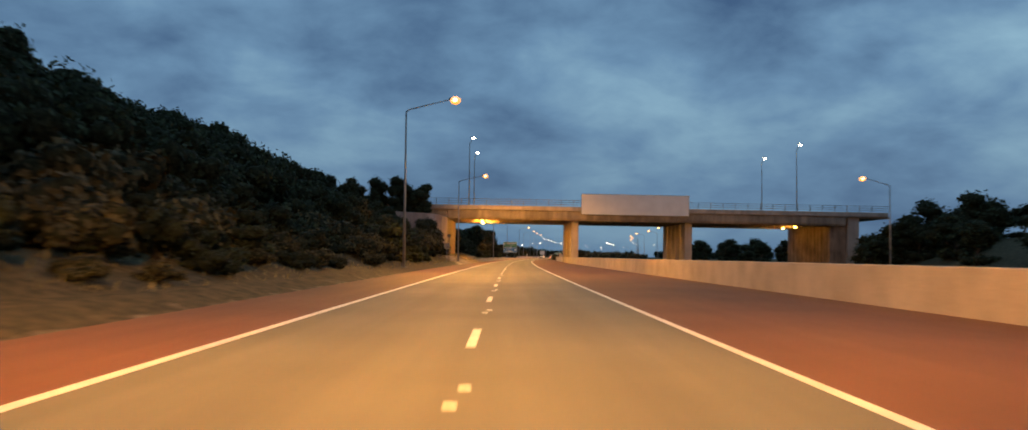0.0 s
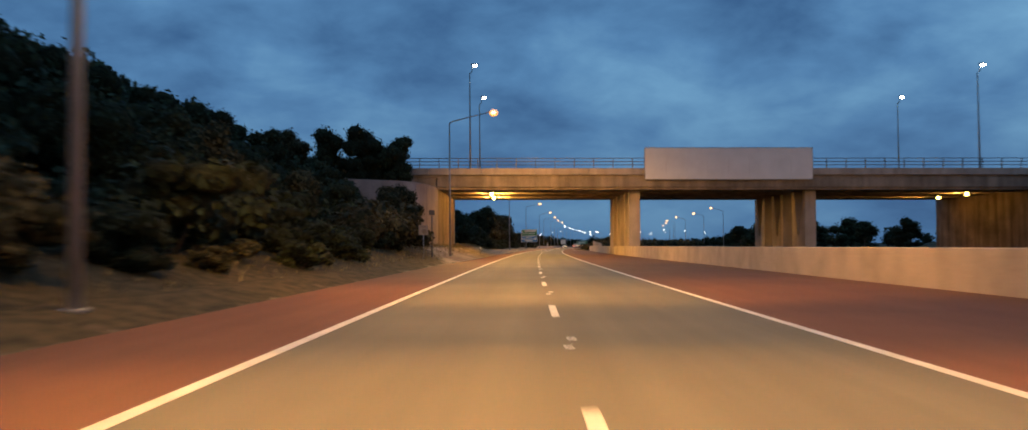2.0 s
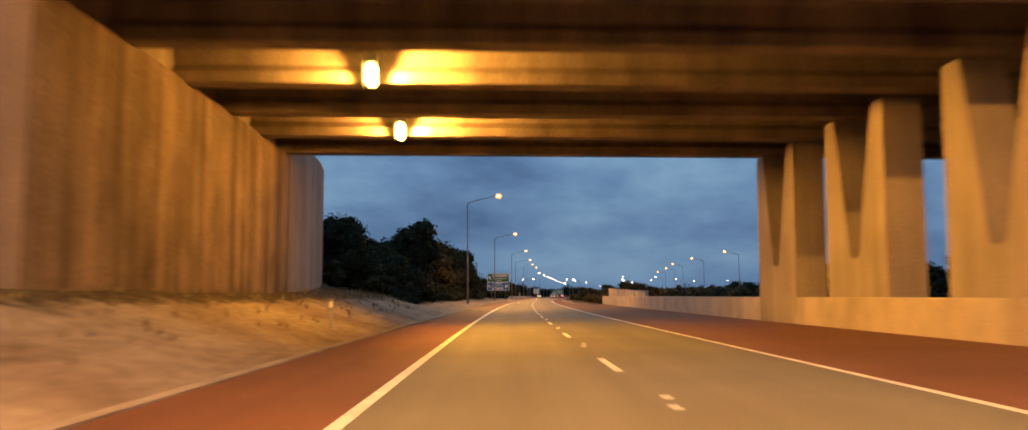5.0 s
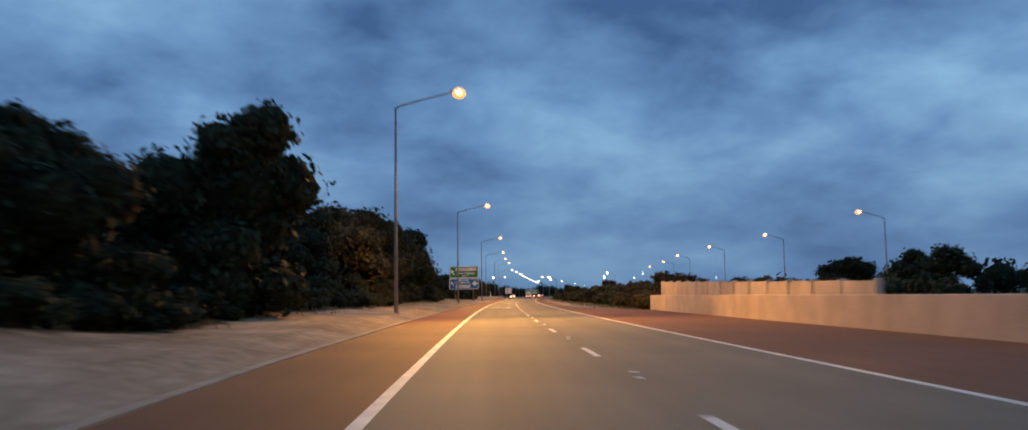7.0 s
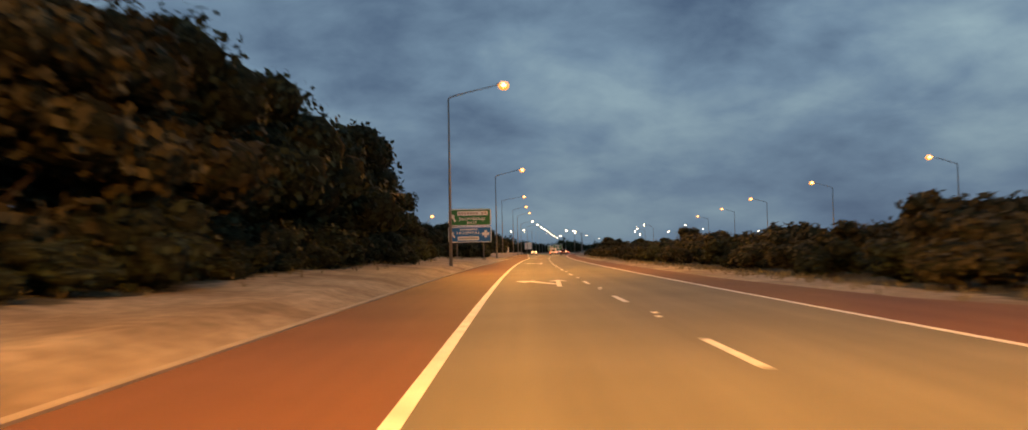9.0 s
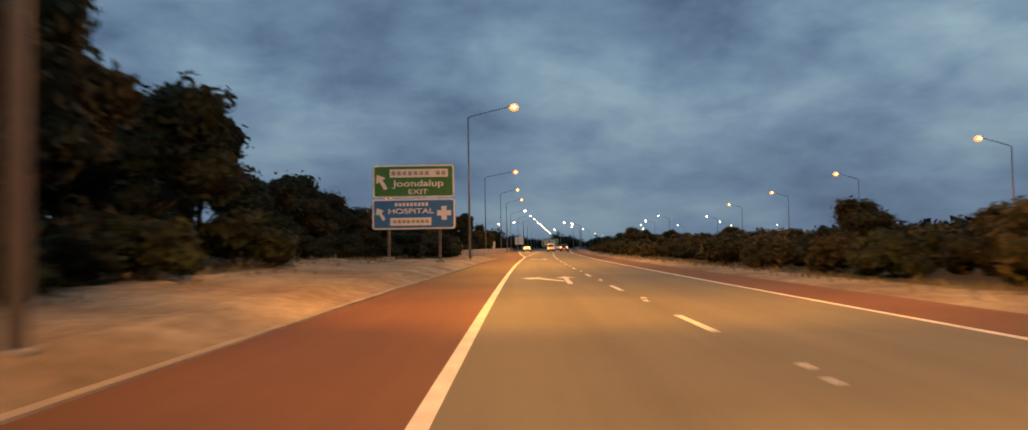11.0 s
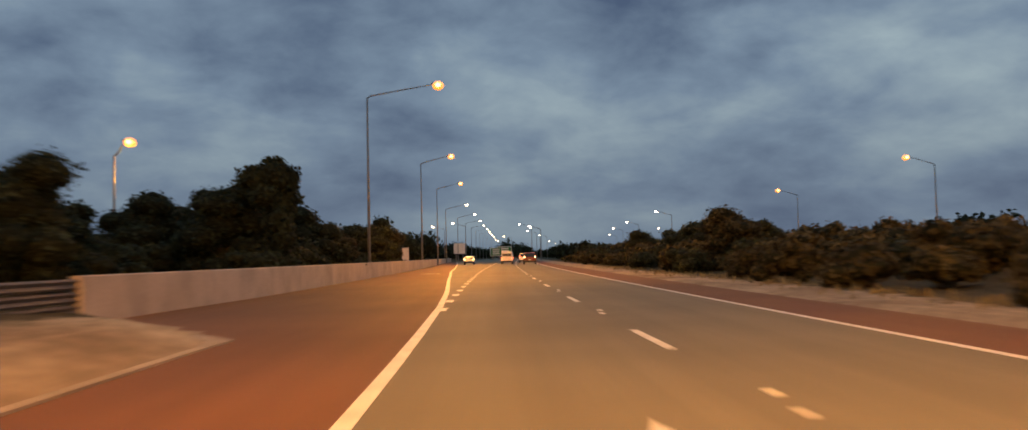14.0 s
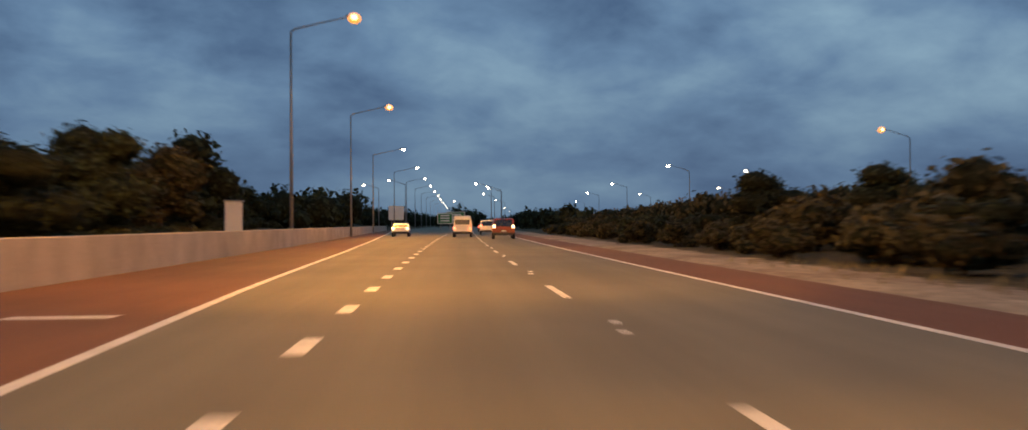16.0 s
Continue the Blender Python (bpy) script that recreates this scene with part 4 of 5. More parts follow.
# low heath on the foot of the bank
y = 8.0
while y < 108:
    if not 55 < y < 61:
        plant("shrub" if rng.random() < 0.6 else "olive", -rng.uniform(9.3, 10.6), y + rng.uniform(-1.2, 1.2), rng.uniform(0.26, 0.42), rng, 1.35, 0.08)
        plant("shrub", -rng.uniform(11.2, 12.6), y + rng.uniform(-1.5, 1.5), rng.uniform(0.35, 0.55), rng, 1.3, 0.1)
    y += 4.4
for y, u, s in ((84, -11.6, 1.1), (89, -12.8, 1.25), (94, -11.8, 0.95)):
    plant("shrub", u, y, s, rng, 1.15, 0.1)
for y, u, s in ((114, -11.6, 1.1), (121, -11.2, 1.1), (127, -11.3, 1.15), (133.6, -12.6, 1.45), (126, -14, 1.5), (136.6, -14.5, 1.5), (147.6, -14.6, 0.9), (149.6, -12.5, 0.75), (152.4, -14.3, 0.8)):
    plant("olive", u, y, s, rng, 1.15, 0.1)
for y, u, s in ((158.2, -16.2, 0.62), (158, -19.8, 0.72), (158.2, -24.2, 0.70), (158.8, -28.5, 0.7), (144.1, -13.2, 0.62), (139.1, -13.6, 0.64), (145.6, -22.5, 0.55), (140.6, -26, 0.62), (132.6, -17.5, 0.6), (130.6, -27, 0.6), (120, -24, 0.55), (122, -15.0, 0.52), (126.5, -15.8, 0.56), (117, -16.4, 0.52), (111, -17, 0.55), (103.5, -17.6, 0.62), (98, -18, 0.62), (92.5, -18.6, 0.6), (137.6, -19, 0.62), (114, -20, 0.5)):
    plant("low_tree", u, y, s, rng, 1.0, 0.3)
# tall trees after the bridge
for y, u, s in ((212, -14.9, 0.70), (206, -18, 0.6), (211, -20, 0.75), (216, -17, 0.76), (222.5, -15.0, 0.70), (222, -19.5, 0.75), (228, -17.5, 0.72), (234, -20, 0.6), (236, -12.9, 0.98), (241.5, -13.7, 0.86),
                (248, -20.4, 0.75), (253, -18.9, 0.70), (258, -17.5, 0.76), (265, -16.6, 0.78), (271, -16.6, 0.86), (278, -15.8, 1.00), (284, -15.7, 1.04), (290, -15.9, 1.06),
                (296, -15.5, 1.06), (302, -15.9, 1.10), (308, -15.5, 1.06), (314, -15.3, 1.06), (320, -15.2, 1.08), (326, -15.2, 1.1), (336, -15.8, 0.88), (346, -17, 0.82),
                (350, -22, 0.85), (358, -22.5, 0.88), (367, -23, 0.92), (376, -23, 0.60), (385, -24, 0.60), (394, -24.5, 0.60), (403, -25.5, 0.60), (411, -26, 0.60)):
    plant("low_tree" if rng.random() < 0.75 else "tree", u + rng.uniform(-0.6, 0.6), y, s, rng, rng.uniform(0.95, 1.15), 0.2)
    plant("back_tree", u - rng.uniform(6, 10), y + rng.uniform(-3, 3), s * rng.uniform(0.7, 0.95), rng, 1.15, 0.2)
    plant("shrub", min(u + rng.uniform(2.2, 3.8), -12.6), y + rng.uniform(-2, 2), rng.uniform(0.55, 0.95), rng, 1.1, 0.1)

y = 203.0
while y < 336:
    e = float(np.interp(y, VERGE_Y, VERGE_E))
    plant("shrub", -e - rng.uniform(0.7, 1.5), y, rng.uniform(0.32, 0.55), rng, 1.35, 0.1)
    y += rng.uniform(2.2, 3.6)


def lone_tree(u, y):
    """A small round-headed tree, 6 m high, on a bare leaning trunk."""
    t = base("tree", rx(y) + u, y, land(u, y), "small round-headed tree rising above the scrub", "tree", "roadside trees")
    blobs = [(0.15, 0, 5.05, 1.15, 0.85), (0.7, 0.3, 5.0, 0.8, 0.9), (-0.85, -0.2, 4.95, 0.95, 0.85), (0.5, 0.5, 3.95, 0.95, 1.0),
             (-0.3, -0.4, 4.1, 0.9, 0.9), (0.35, -0.3, 2.9, 0.8, 1.2), (0.5, -0.2, 2.0, 0.8, 1.1), (-1.2, 0.3, 4.3, 0.6, 0.8), (0.1, 0.2, 5.75, 0.55, 0.7)]
    bm = bmesh.new()
    tube(bm, [(0.9, 0, -0.3), (0.75, 0, 1.6), (0.5, 0.05, 3.2), (0.2, 0, 5.0)], [0.17, 0.14, 0.11, 0.05], 8)
    for bx, by, bz, r, s in blobs[1:5]:
        tube(bm, [(0.6, 0, 2.6), ((0.5 + bx) / 2, by / 2, 3.6), (bx, by, bz)], [0.08, 0.05, 0.02], 6)
    part("trunk", bm, M_BARK, t)
    part("crown", leaf_mesh("crown", blobs, 3200, 0.13, M_LEAF, 41), None, t)


# behind the exit wall
for y, u, s, w in ((408, -18, 0.63, 1.2), (414, -18.6, 0.62, 1.2), (420, -18.0, 0.56, 1.15), (424.5, -16.2, 0.45, 1.2), (433, -19, 0.36, 1.3),
                   (443, -15.8, 0.48, 1.3), (451, -13.2, 0.46, 1.2), (462, -13.7, 0.38, 1.3), (469, -14.2, 0.43, 1.3), (478, -13.8, 0.43, 1.25),
                   (485.5, -14.0, 0.49, 1.2), (491.5, -13.7, 0.49, 1.1), (505, -16.8, 0.66, 1.1), (517, -21, 0.5, 1.2), (529, -22, 0.52, 1.2), (543, -24, 0.5, 1.2), (560, -27, 0.55, 1.2), (579, -29, 0.55, 1.2)):
    plant("low_tree" if y < 500 else "back_tree", u, y, s, rng, w, 0.15)
    plant("back_tree", u - rng.uniform(6, 9), y + rng.uniform(-3, 3), s * rng.uniform(0.85, 1.05), rng, 1.25, 0.2)
    plant("shrub", u + rng.uniform(0.6, 1.4), y + rng.uniform(2, 4), rng.uniform(0.4, 0.6), rng, 1.2, 0.1)
lone_tree(-12.9, 441.0)
for y, u, s in ((440.2, -12.5, 0.62), (444.5, -12.9, 0.78), (448.5, -12.8, 0.9), (437, -12.9, 0.6), (452, -12.6, 0.85)):
    plant("shrub", u, y, s, rng, 1.15, 0.1)
for y, u, s in ((449, -18, 0.55), (457, -18.5, 0.57), (438, -23, 0.48), (445, -20.5, 0.48), (451, -22.5, 0.5), (458, -24, 0.5)):
    plant("low_tree", u, y, s, rng, 1.3, 0.2)
for y, u, s in ((372, -19.5, 0.62), (379, -20.5, 0.68), (387, -20.5, 0.62)):
    plant("back_tree", u, y, s, rng, 1.2, 0.2)
for y, u, s in ((366, -19.0, 0.55), (371, -18.0, 0.58), (377, -17.2, 0.53), (383, -16.6, 0.47), (390, -15.8, 0.44), (396.5, -15.6, 0.46), (403, -15.2, 0.45), (410, -14.8, 0.42)):
    plant("low_tree", u, y, s, rng, 1.2, 0.15)
for y, u, s in ((367, -15.6, 0.6), (372.5, -15.2, 0.7), (379, -13.4, 0.62), (384, -12.6, 0.8), (388, -12.0, 0.75), (391.5, -11.6, 0.8), (395.5, -11.4, 0.85), (399.5, -11.6, 0.8), (403.5, -11.8, 0.85), (408, -12.0, 0.8)):
    plant("shrub", u, y, s, rng, 1.2, 0.1)
# median scrub after the wall's end
y = 270.0
spots = []
while y < 572:
    for u0, u1, lo, hi in ((9.6, 11.4, 0.5, 0.75), (13.0, 16.0, 0.65, 0.95)):
        plant("olive" if rng.random() < 0.7 else "shrub", rng.uniform(u0, u1), y + rng.uniform(-2.3, 2.3), rng.uniform(lo, hi), rng, 1.2, 0.12)
    for u in (19, 22.5, 26.5, 31, 36):
        spots.append((u + rng.uniform(-1.6, 1.6), y + rng.uniform(-2.2, 2.2), rng.uniform(2.2, 3.6) * (0.85 if y < 452 else 1.1)))
    y += 5.6
thicket("median_scrub", spots, 340, 0.21, M_LEAF_B, "close-grown olive scrub filling the median", 72)
for y, u, s in ((364, 17.5, 0.46), (416, 22, 0.40), (453, 13.2, 0.47), (461, 15.5, 0.44), (469, 14, 0.43), (475, 22, 0.47), (488, 17, 0.41), (498, 15, 0.45)):
    plant("low_tree", u, y, s, rng, 1.4, 0.2)
for y, u, s in ((294, 17.0, 1.38), (299, 14.2, 1.0), (303, 19.0, 1.2), (320, 17.4, 1.25), (311, 13.2, 0.9), (316, 14.4, 1.0), (344, 16.2, 1.1), (333, 12.6, 0.85), (338, 14.0, 0.95), (286, 13.0, 0.95), (281, 12.0, 0.85)):
    plant("olive", u, y, s, rng, 1.12, 0.1)
# trees beyond the far carriageway
for y, u, s in ((100.5, 66, 0.75), (112.5, 70, 0.85), (124.5, 66, 0.7), (136.5, 69, 0.8), (150.5, 72, 0.75), (147.5, 60, 0.62), (150.5, 64, 0.78), (147.5, 68, 0.86), (151.5, 73, 0.95), (145.5, 77, 0.95), (156.5, 75, 0.62), (154.5, 80, 0.68), (162.5, 85, 0.75), (149.5, 87, 0.65), (164.5, 72, 0.5), (170.5, 92, 0.8), (217, 66, 0.6), (234, 64, 0.62), (252, 66, 0.78), (270, 64, 0.8), (287, 66, 0.7), (304, 68, 0.7), (322, 62, 0.85), (338, 64, 0.85), (355, 62, 0.8), (373, 64, 0.8)):
    plant("back_tree", u, y, s, rng, 1.3, 0.2)


def far_woods(name, y0, y1, u0, u1, lo, hi, count, seed):
    """Distant woods as one body of tree crowns."""
    r = random.Random(seed)
    blobs = []
    for _ in range(count):
        y = r.uniform(y0, y1)
        u = r.uniform(u0, u1)
        h = r.uniform(lo, hi)
        blobs.append((rx(y) + u, y, h * 0.5, h * 0.56, 1.0))
    ob = new(name, leaf_mesh(name, blobs, count * 130, 0.55, M_LEAF, seed, 1))
    tagged(ob, "dark distant woods along the freeway", "woods", kind="stuff")


far_woods("far_woods", 582, 1162, 14, 45, 3.0, 5.0, 160, 3)
far_woods("far_woods", 582, 1162, -60, -22, 4.0, 8.0, 160, 4)
far_woods("far_woods", 812, 1112, -14, 4, 4.0, 9.5, 40, 5)
far_woods("far_woods", 312, 912, 75, 130, 4.0, 7.0, 130, 6)
far_woods("far_woods", 1162, 1512, -260, 300, 6.0, 11.0, 130, 7)


def grass_tufts():
    """Dry grass and litter along the foot of the bank."""
    r = random.Random(9)
    verts, faces = [], []
    for _ in range(5200):
        if r.random() < 0.75:
            y = r.uniform(-20, 412)
            u = -r.triangular(7.6, 15.0, 10.5) - (2.6 if y > 207 else 0.0)
        else:
            y = r.uniform(274, 482)
            u = r.triangular(6.6, 10.5, 8.8)
        x, z = rx(y) + u, land(u, y)
        for _b in range(3):
            a, h = r.uniform(0, 6.28), r.uniform(0.08, 0.30)
            w, lean = 0.03, r.uniform(0.05, 0.2)
            k = len(verts)
            verts += [(x - w * math.sin(a), y + w * math.cos(a), z - 0.02), (x + w * math.sin(a), y - w * math.cos(a), z - 0.02), (x + lean * math.cos(a), y + lean * math.sin(a), z + h)]
            faces.append((k, k + 1, k + 2))
    me = bpy.data.meshes.new("dry_grass")
    me.from_pydata(verts, [], faces)
    me.materials.append(M_GRASS)
    tagged(new("dry_grass", me), "thin dry grass tufts on the sandy verge", "grass", kind="stuff")


grass_tufts()


# ---- signs ----
M_FAINT = material("worn_letter_paint", (0.40, 0.33, 0.24), rough=0.6, vary=0.2, scale=2.0, fine=12.0, bump=0.0)


def letters(name, text, size, mat, parent, x, z, y=-0.02, width=None):
    """Raised lettering facing the traffic, in the built-in font."""
    c = bpy.data.curves.new(name, "FONT")
    c.body, c.size, c.align_x, c.align_y, c.extrude = text, size, "CENTER", "CENTER", 0.004
    c.offset = 0.014 * size
    tmp = bpy.data.objects.new("tmp", c)
    scene.collection.objects.link(tmp)
    me = bpy.data.meshes.new_from_object(tmp.evaluated_get(bpy.context.evaluated_depsgraph_get()))
    bpy.data.objects.remove(tmp)
    me.materials.clear()
    me.materials.append(mat)
    ob = part(name, me, None, parent)
    w = max(v.co.x for v in me.vertices) - min(v.co.x for v in me.vertices)
    k = width / w if width else 1.0
    ob.matrix_basis = pose(x, y, z, 90, 0, 0) @ Matrix.Diagonal((k, 1, 1, 1))
    return ob


def panel_outline(w, h, r=0.18, n=4):
    pts = []
    for cx, cz, a0 in ((w - r, h - r, 0), (r, h - r, 90), (r, r, 180), (w - r, r, 270)):
        for k in range(n + 1):
            a = radians(a0 + 90 * k / n)
            pts.append((cx + r * math.cos(a), cz + r * math.sin(a)))
    return pts


def plate(name, w, h, y0, y1, mat, parent, x=0, z=0, r=0.18, label=""):
    bm = bmesh.new()
    extrude(bm, [(px + x, pz + z) for px, pz in panel_outline(w, h, r)], "y", y0, y1)
    return part(name, bm, mat, parent, label)


def arrow_up_left(parent, x, z, s):
    bm = bmesh.new()
    pts = [(-0.13, -0.62), (0.13, -0.62), (0.13, 0.08), (0.40, 0.08), (0.0, 0.62), (-0.40, 0.08), (-0.13, 0.08)]
    a = radians(32)
    extrude(bm, [(x + s * (p * math.cos(a) - q * math.sin(a)), z + s * (p * math.sin(a) + q * math.cos(a))) for p, q in pts], "y", -0.085, -0.071)
    part("arrow", bm, M_WHITE, parent)


def direction_sign():
    y = 373.8
    s = base("direction_sign", -0.1, y, 0.0, "large green and blue freeway exit sign on two posts", "road sign", turn=-4)
    top = plate("green_panel", 5.65, 2.26, -0.03, 0.03, M_WHITE, s, 0, 4.82, 0.2, "green exit panel with a white border")
    plate("green_field", 5.41, 2.04, -0.07, -0.031, M_GREEN, top, 0.12, 4.93, 0.12)
    low_p = plate("blue_panel", 5.75, 2.10, -0.03, 0.03, M_WHITE, s, -0.06, 2.62, 0.2, "blue hospital panel with a white border")
    plate("blue_field", 5.51, 1.88, -0.07, -0.031, M_BLUE, low_p, 0.06, 2.73, 0.12)
    # dark bars on a pale plate
    plate("name_plate", 4.05, 0.56, -0.09, -0.071, M_WHITE, top, 1.18, 6.22, 0.03)
    for k in range(10):
        if k == 7:
            continue
        part("text_bar", boxed(1.31 + k * 0.385, 1.58 + k * 0.385, -0.097, -0.091, 6.36, 6.64), M_FAINT, top)
    letters("place_name", "Joondalup", 0.62, M_WHITE, top, 3.17, 5.78, -0.078, 3.55)
    letters("exit_word", "EXIT", 0.46, M_WHITE, top, 3.13, 5.20, -0.078, 1.36)
    arrow_up_left(top, 0.60, 5.92, 0.98)
    for k in range(9):
        part("text_bar", boxed(1.52 + k * 0.265, 1.70 + k * 0.265, -0.085, -0.071, 4.22, 4.46), M_WHITE, low_p)
    letters("hospital_word", "HOSPITAL", 0.50, M_WHITE, low_p, 2.62, 3.86, -0.078, 3.15)
    plate("lower_plate", 2.85, 0.54, -0.085, -0.071, M_WHITE, low_p, 1.18, 2.88, 0.03)
    for k in range(8):
        part("text_bar", boxed(1.38 + k * 0.32, 1.60 + k * 0.32, -0.092, -0.086, 3.05, 3.25), M_FAINT, low_p)
    bm = bmesh.new()
    cx, cz, a, b2 = 4.92, 3.72, 0.18, 0.48
    extrude(bm, [(cx - a, cz - b2), (cx + a, cz - b2), (cx + a, cz - a), (cx + b2, cz - a), (cx + b2, cz + a), (cx + a, cz + a), (cx + a, cz + b2), (cx - a, cz + b2), (cx - a, cz + a), (cx - b2, cz + a), (cx - b2, cz - a), (cx - a, cz - a)], "y", -0.085, -0.071)
    part("cross", bm, M_WHITE, low_p)
    arrow_up_left(low_p, 0.52, 3.70, 0.80)
    for x in (1.05, 4.6):
        g = land(-13.5 + x, y)
        part("post", boxed(x - 0.09, x + 0.09, 0.04, 0.24, g - 0.3, 6.9, bevel=0.01), M_RAIL, s)
        part("footing", boxed(x - 0.35, x + 0.35, -0.2, 0.5, g - 0.3, g + 0.12, bevel=0.03), M_KERB, s)


direction_sign()


def small_sign():
    u = -7.55 - rx(123.2)
    s = base("small_road_sign", -7.55, 123.2, land(u, 123.2), "small grey square sign with a faint symbol on a post", "road sign")
    plate("sign_face", 0.72, 0.74, -0.02, 0.0, M_CONC, s, -0.36, 1.86, 0.05)
    plate("symbol", 0.36, 0.34, -0.026, -0.021, M_CONC_D, s, -0.10, 1.95, 0.1)
    plate("symbol_bar", 0.44, 0.07, -0.026, -0.021, M_CONC_D, s, -0.22, 2.42, 0.02)
    bm = bmesh.new()
    tube(bm, [(0, 0.04, -0.3), (0, 0.04, 2.6)], 0.035, 8)
    part("post", bm, M_STEEL, s)


small_sign()


def marker_post(x, y, h):
    u = x - rx(y)
    s = base("marker_post", x, y, land(u, y), "slim pale marker post on the verge", "post")
    part("post", boxed(-0.05, 0.05, -0.02, 0.02, -0.3, h, bevel=0.008), M_STEEL, s)
    part("cap", boxed(-0.055, 0.055, -0.025, 0.025, h - 0.3, h - 0.1), M_WHITE, s)


def tall_post(x, y, h):
    g = land(x - rx(y), y)
    s = base("sign_post", x, y, g, "tall grey steel post with a small plate on top", "post")
    bm = bmesh.new()
    tube(bm, [(0, 0, -0.3), (0, 0, h)], 0.055, 10)
    part("post", bm, M_RAIL, s)
    plate("sign_plate", 0.5, 0.42, -0.085, -0.06, M_RAIL, s, -0.25, h - 0.44, 0.04)
    part("band", boxed(-0.07, 0.07, -0.07, 0.07, 1.55, 1.62, bevel=0.01), M_CONC, s)


tall_post(-7.85, 132.6, 4.0)
marker_post(rx(171) - 7.6, 171, 1.0)


def far_sign(x, y, w, h, z, mat, label):
    s = base("far_road_sign", x, y, 0, label, "road sign", turn=-8)
    plate("panel", w, h, -0.03, 0.03, M_WHITE, s, -w / 2, z, 0.12)
    f = plate("field", w - 0.3, h - 0.3, -0.06, -0.031, mat, s, -w / 2 + 0.15, z + 0.15, 0.1)
    for k in range(3):
        part("text_bar", boxed(-w * 0.3, w * 0.3, -0.07, -0.061, z + h * (0.22 + 0.24 * k), z + h * (0.34 + 0.24 * k)), M_WHITE, f)
    for sx in (-w * 0.3, w * 0.3):
        part("post", boxed(sx - 0.08, sx + 0.08, 0.03, 0.2, -0.3, z + h), M_STEEL, s)


far_sign(39.0, 652, 3.4, 2.4, 1.4, M_GREEN, "distant green direction sign on posts")
far_sign(43.1, 667, 4.4, 2.8, 1.5, M_GREEN, "distant wide green direction sign on posts")
far_sign(27.2, 632, 3.0, 2.8, 2.2, M_WHITE, "distant pale sign on posts")


def control_cabinet():
    x, y = 12.9, 500
    s = base("roadside_cabinet", x, y, land(x - rx(y), y), "pale upright service cabinet behind the barrier wall", "cabinet")
    part("body", boxed(-0.4, 0.4, -0.25, 0.25, -0.2, 2.55, bevel=0.03), M_BOARD, s)
    part("roof", boxed(-0.46, 0.46, -0.31, 0.31, 2.55, 2.63, bevel=0.02), M_STEEL, s)
    part("door", boxed(-0.34, 0.34, -0.27, -0.251, 0.1, 2.4, bevel=0.01), M_BOARD, s)


control_cabinet()


# ---- vehicles ahead ----
M_CAR_RED = material("dark_red_paint", (0.16, 0.02, 0.015), rough=0.3, vary=0.06, scale=1.0, fine=6.0, bump=0.0, spec=0.6)
M_CAR_WHITE = material("white_paint", (0.74, 0.73, 0.68), rough=0.3, vary=0.05, scale=1.0, fine=6.0, bump=0.0, spec=0.6)
M_TYRE = material("tyre_rubber", (0.02, 0.02, 0.02), rough=0.9, vary=0.2, scale=4.0, fine=30.0, bump=0.1)
M_GLASS = material("dark_car_glass", (0.02, 0.025, 0.03), rough=0.08, vary=0.1, scale=1.0, fine=4.0, bump=0.0, spec=0.8)


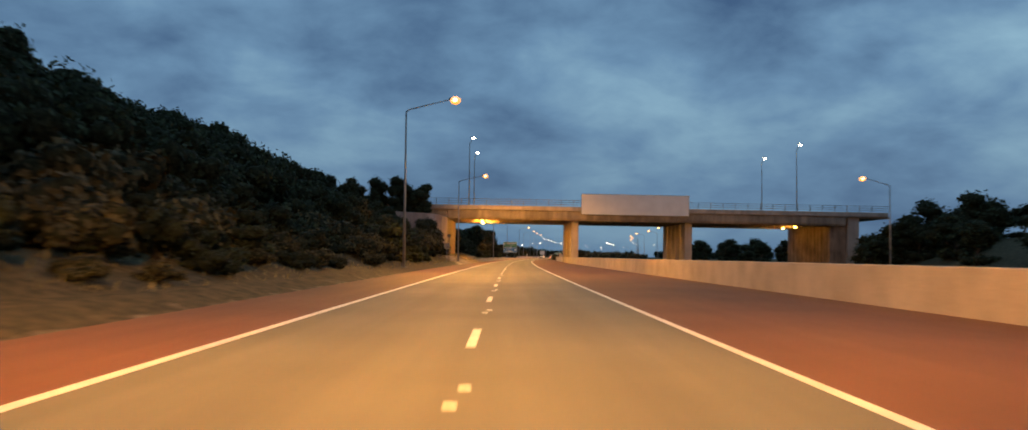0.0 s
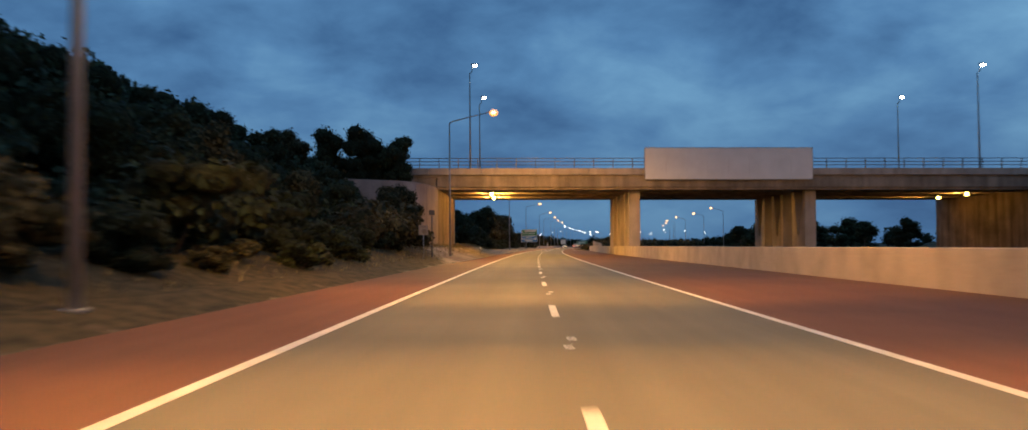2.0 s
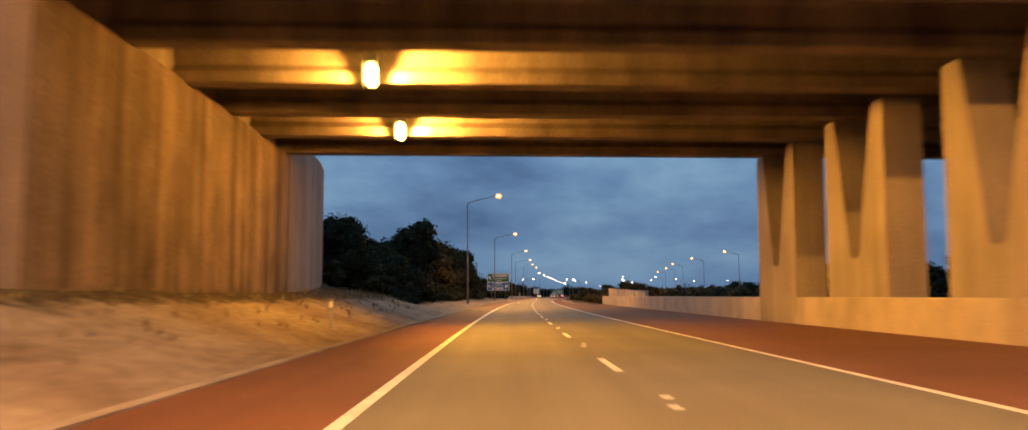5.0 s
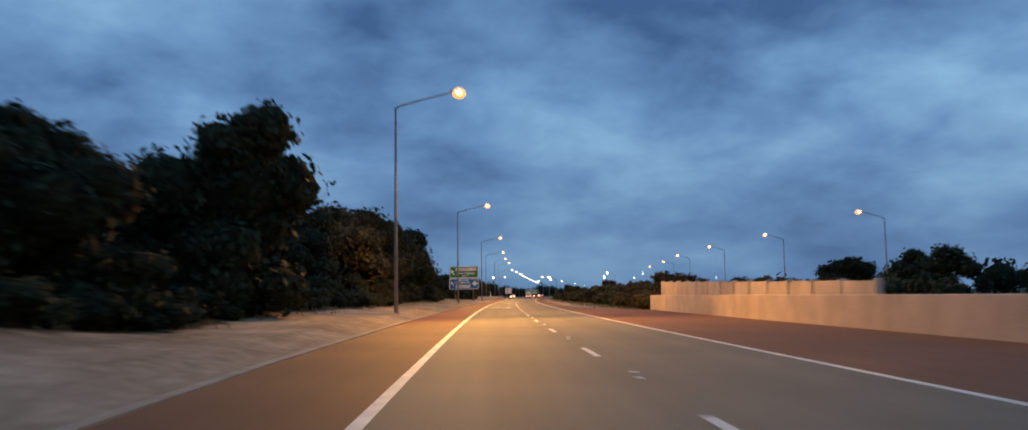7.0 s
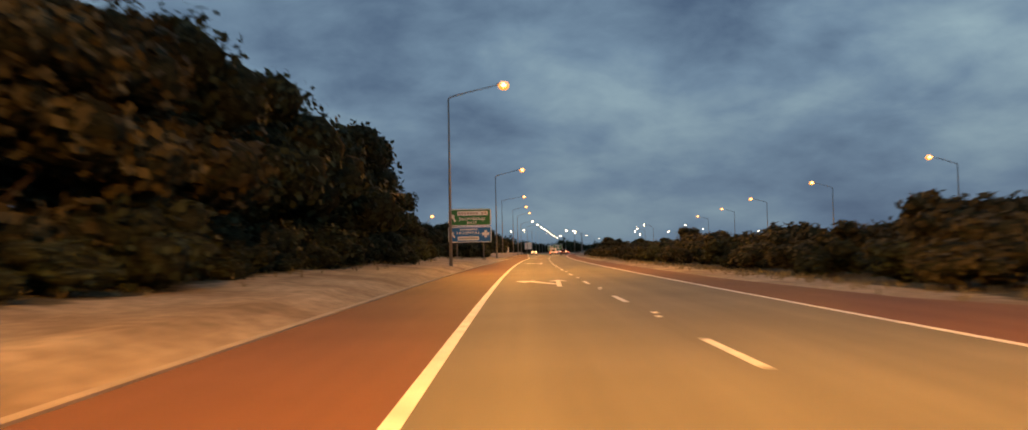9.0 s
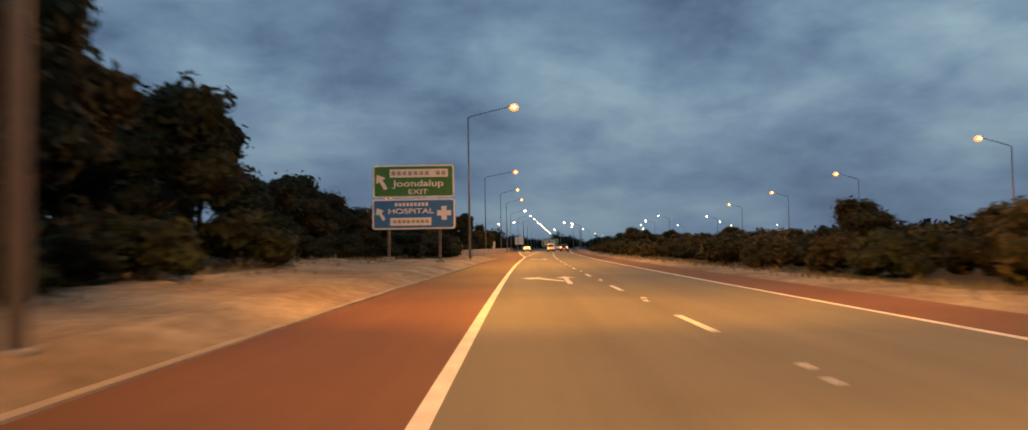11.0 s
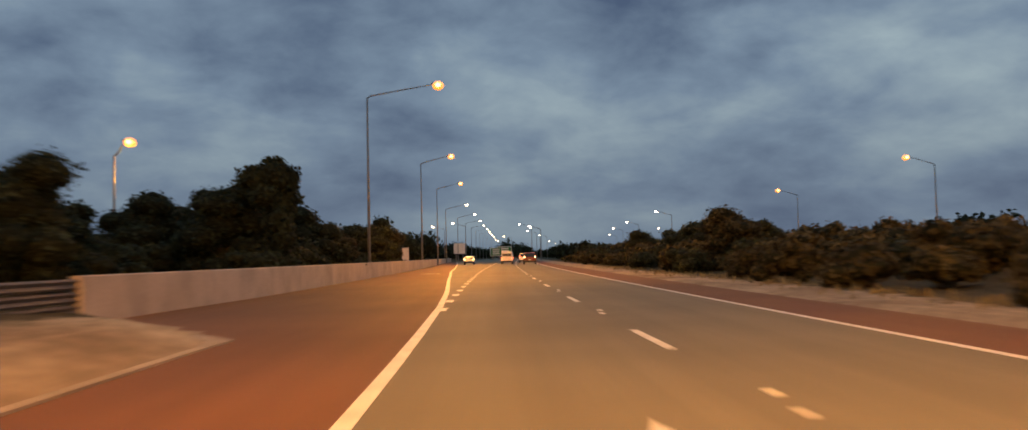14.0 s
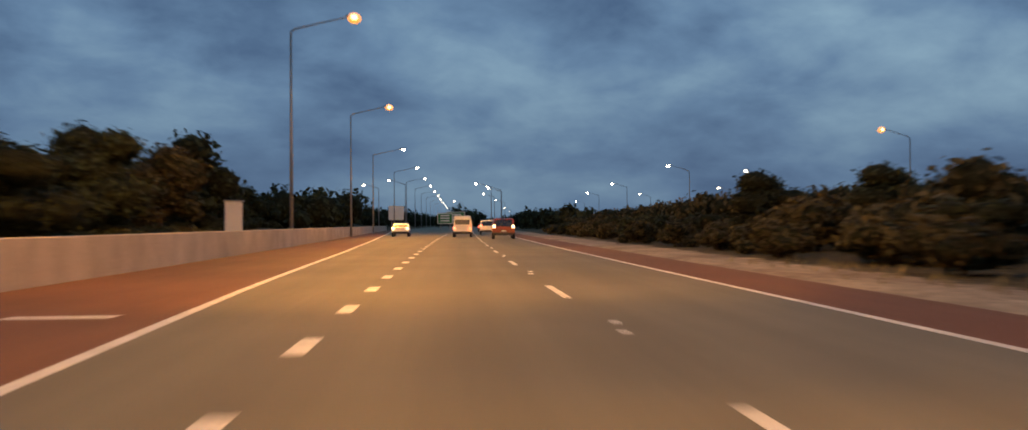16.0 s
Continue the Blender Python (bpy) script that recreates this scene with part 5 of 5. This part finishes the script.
def vehicle(name, x, y, turn, w, profile, glass, paint, label, tail_z, lamps, cargo=None):
    """A road vehicle seen from behind. profile: side outline (y, z), rear at y = 0; glass: rear window (z0, z1, y at each)."""
    v = base(name, x, y, 0, label, "vehicle", "vehicles ahead", turn=turn)
    bm = bmesh.new()
    extrude(bm, profile, "x", -w / 2, w / 2)
    top = max(p[1] for p in profile)
    for q in bm.verts:
        if q.co.z > top * 0.6:
            q.co.x *= 1 - 0.16 * (q.co.z - top * 0.6) / (top * 0.4)
    bmesh.ops.bevel(bm, geom=bm.edges[:], offset=0.05, segments=2, affect="EDGES")
    part("body", bm, paint, v)
    length = max(p[0] for p in profile)
    for wx in (-w / 2 + 0.1, w / 2 - 0.1):
        for wy in (0.75, length - 0.85):
            bm = bmesh.new()
            tube(bm, [(wx - 0.11, wy, 0.33), (wx + 0.11, wy, 0.33)], 0.33, 16)
            wh = part("wheel", bm, M_TYRE, v)
            bm = bmesh.new()
            tube(bm, [(wx - 0.12, wy, 0.33), (wx + 0.12, wy, 0.33)], 0.19, 12)
            part("rim", bm, M_STEEL, wh)
    z0, z1, ya, yb = glass
    bm = bmesh.new()
    extrude(bm, [(ya - 0.015, z0), (yb - 0.015, z1), (yb + 0.03, z1), (ya + 0.03, z0)], "x", -w * 0.38, w * 0.38)
    part("rear_window", bm, M_GLASS, v)
    for sx in (-1, 1):
        part("tail_lamp", boxed(sx * w * 0.42 - 0.1, sx * w * 0.42 + 0.1, -0.06, 0.02, tail_z, tail_z + 0.24, bevel=0.02), lamps, v, "lit tail lamp")
    part("bumper", boxed(-w * 0.48, w * 0.48, -0.1, 0.05, 0.32, 0.55, bevel=0.04), M_BLACK, v)
    part("rear_plate", boxed(-0.19, 0.19, -0.125, -0.101, 0.62, 0.74), M_WHITE, v)
    if cargo:
        part("cargo_box", boxed(*cargo, bevel=0.04), M_CAR_WHITE, v, "pale box body")
    return v


SUV = [(0.0, 0.42), (0.0, 1.0), (0.28, 1.72), (2.6, 1.76), (3.35, 1.1), (4.5, 0.98), (4.6, 0.42)]
SEDAN = [(0.0, 0.38), (0.0, 0.92), (0.75, 0.98), (1.35, 1.42), (2.6, 1.44), (3.4, 0.95), (4.5, 0.82), (4.6, 0.38)]
VAN = [(0.0, 0.45), (0.0, 1.95), (0.1, 2.1), (3.8, 2.1), (4.5, 1.2), (5.1, 1.05), (5.15, 0.45)]
vehicle("suv", rx(527.2) + 2.07, 527.2, -8, 1.9, SUV, (1.06, 1.62, 0.02, 0.24), M_CAR_RED, "dark red four-wheel drive with lit tail lamps on the road", 0.95, M_CARLAMP)
vehicle("box_van", rx(539.6) - 1.42, 539.6, -8, 1.85, VAN, (1.25, 1.8, -0.01, 0.02), M_CAR_WHITE, "white box van with lit tail lamps on the road", 0.75, M_TAIL)
vehicle("sedan", rx(547.1) - 7.95, 547.1, -6, 1.8, SEDAN, (1.0, 1.38, 0.78, 1.32), M_CAR_WHITE, "white sedan with lit tail lamps in the exit lane", 0.72, M_CARLAMP)
vehicle("suv", rx(558.6) + 1.6, 558.6, -8, 1.9, SUV, (1.06, 1.62, 0.02, 0.24), M_CAR_WHITE, "pale four-wheel drive with lit tail lamps further ahead", 0.95, M_TAIL)
vehicle("sedan", rx(597.6) + 1.8, 597.6, -8, 1.8, SEDAN, (1.0, 1.38, 0.78, 1.32), M_CAR_RED, "dark sedan with lit tail lamps far ahead", 0.72, M_TAIL)
vehicle("sedan", rx(622.6) - 1.7, 622.6, -8, 1.8, SEDAN, (1.0, 1.38, 0.78, 1.32), M_CAR_WHITE, "white sedan with lit tail lamps far ahead", 0.72, M_TAIL)
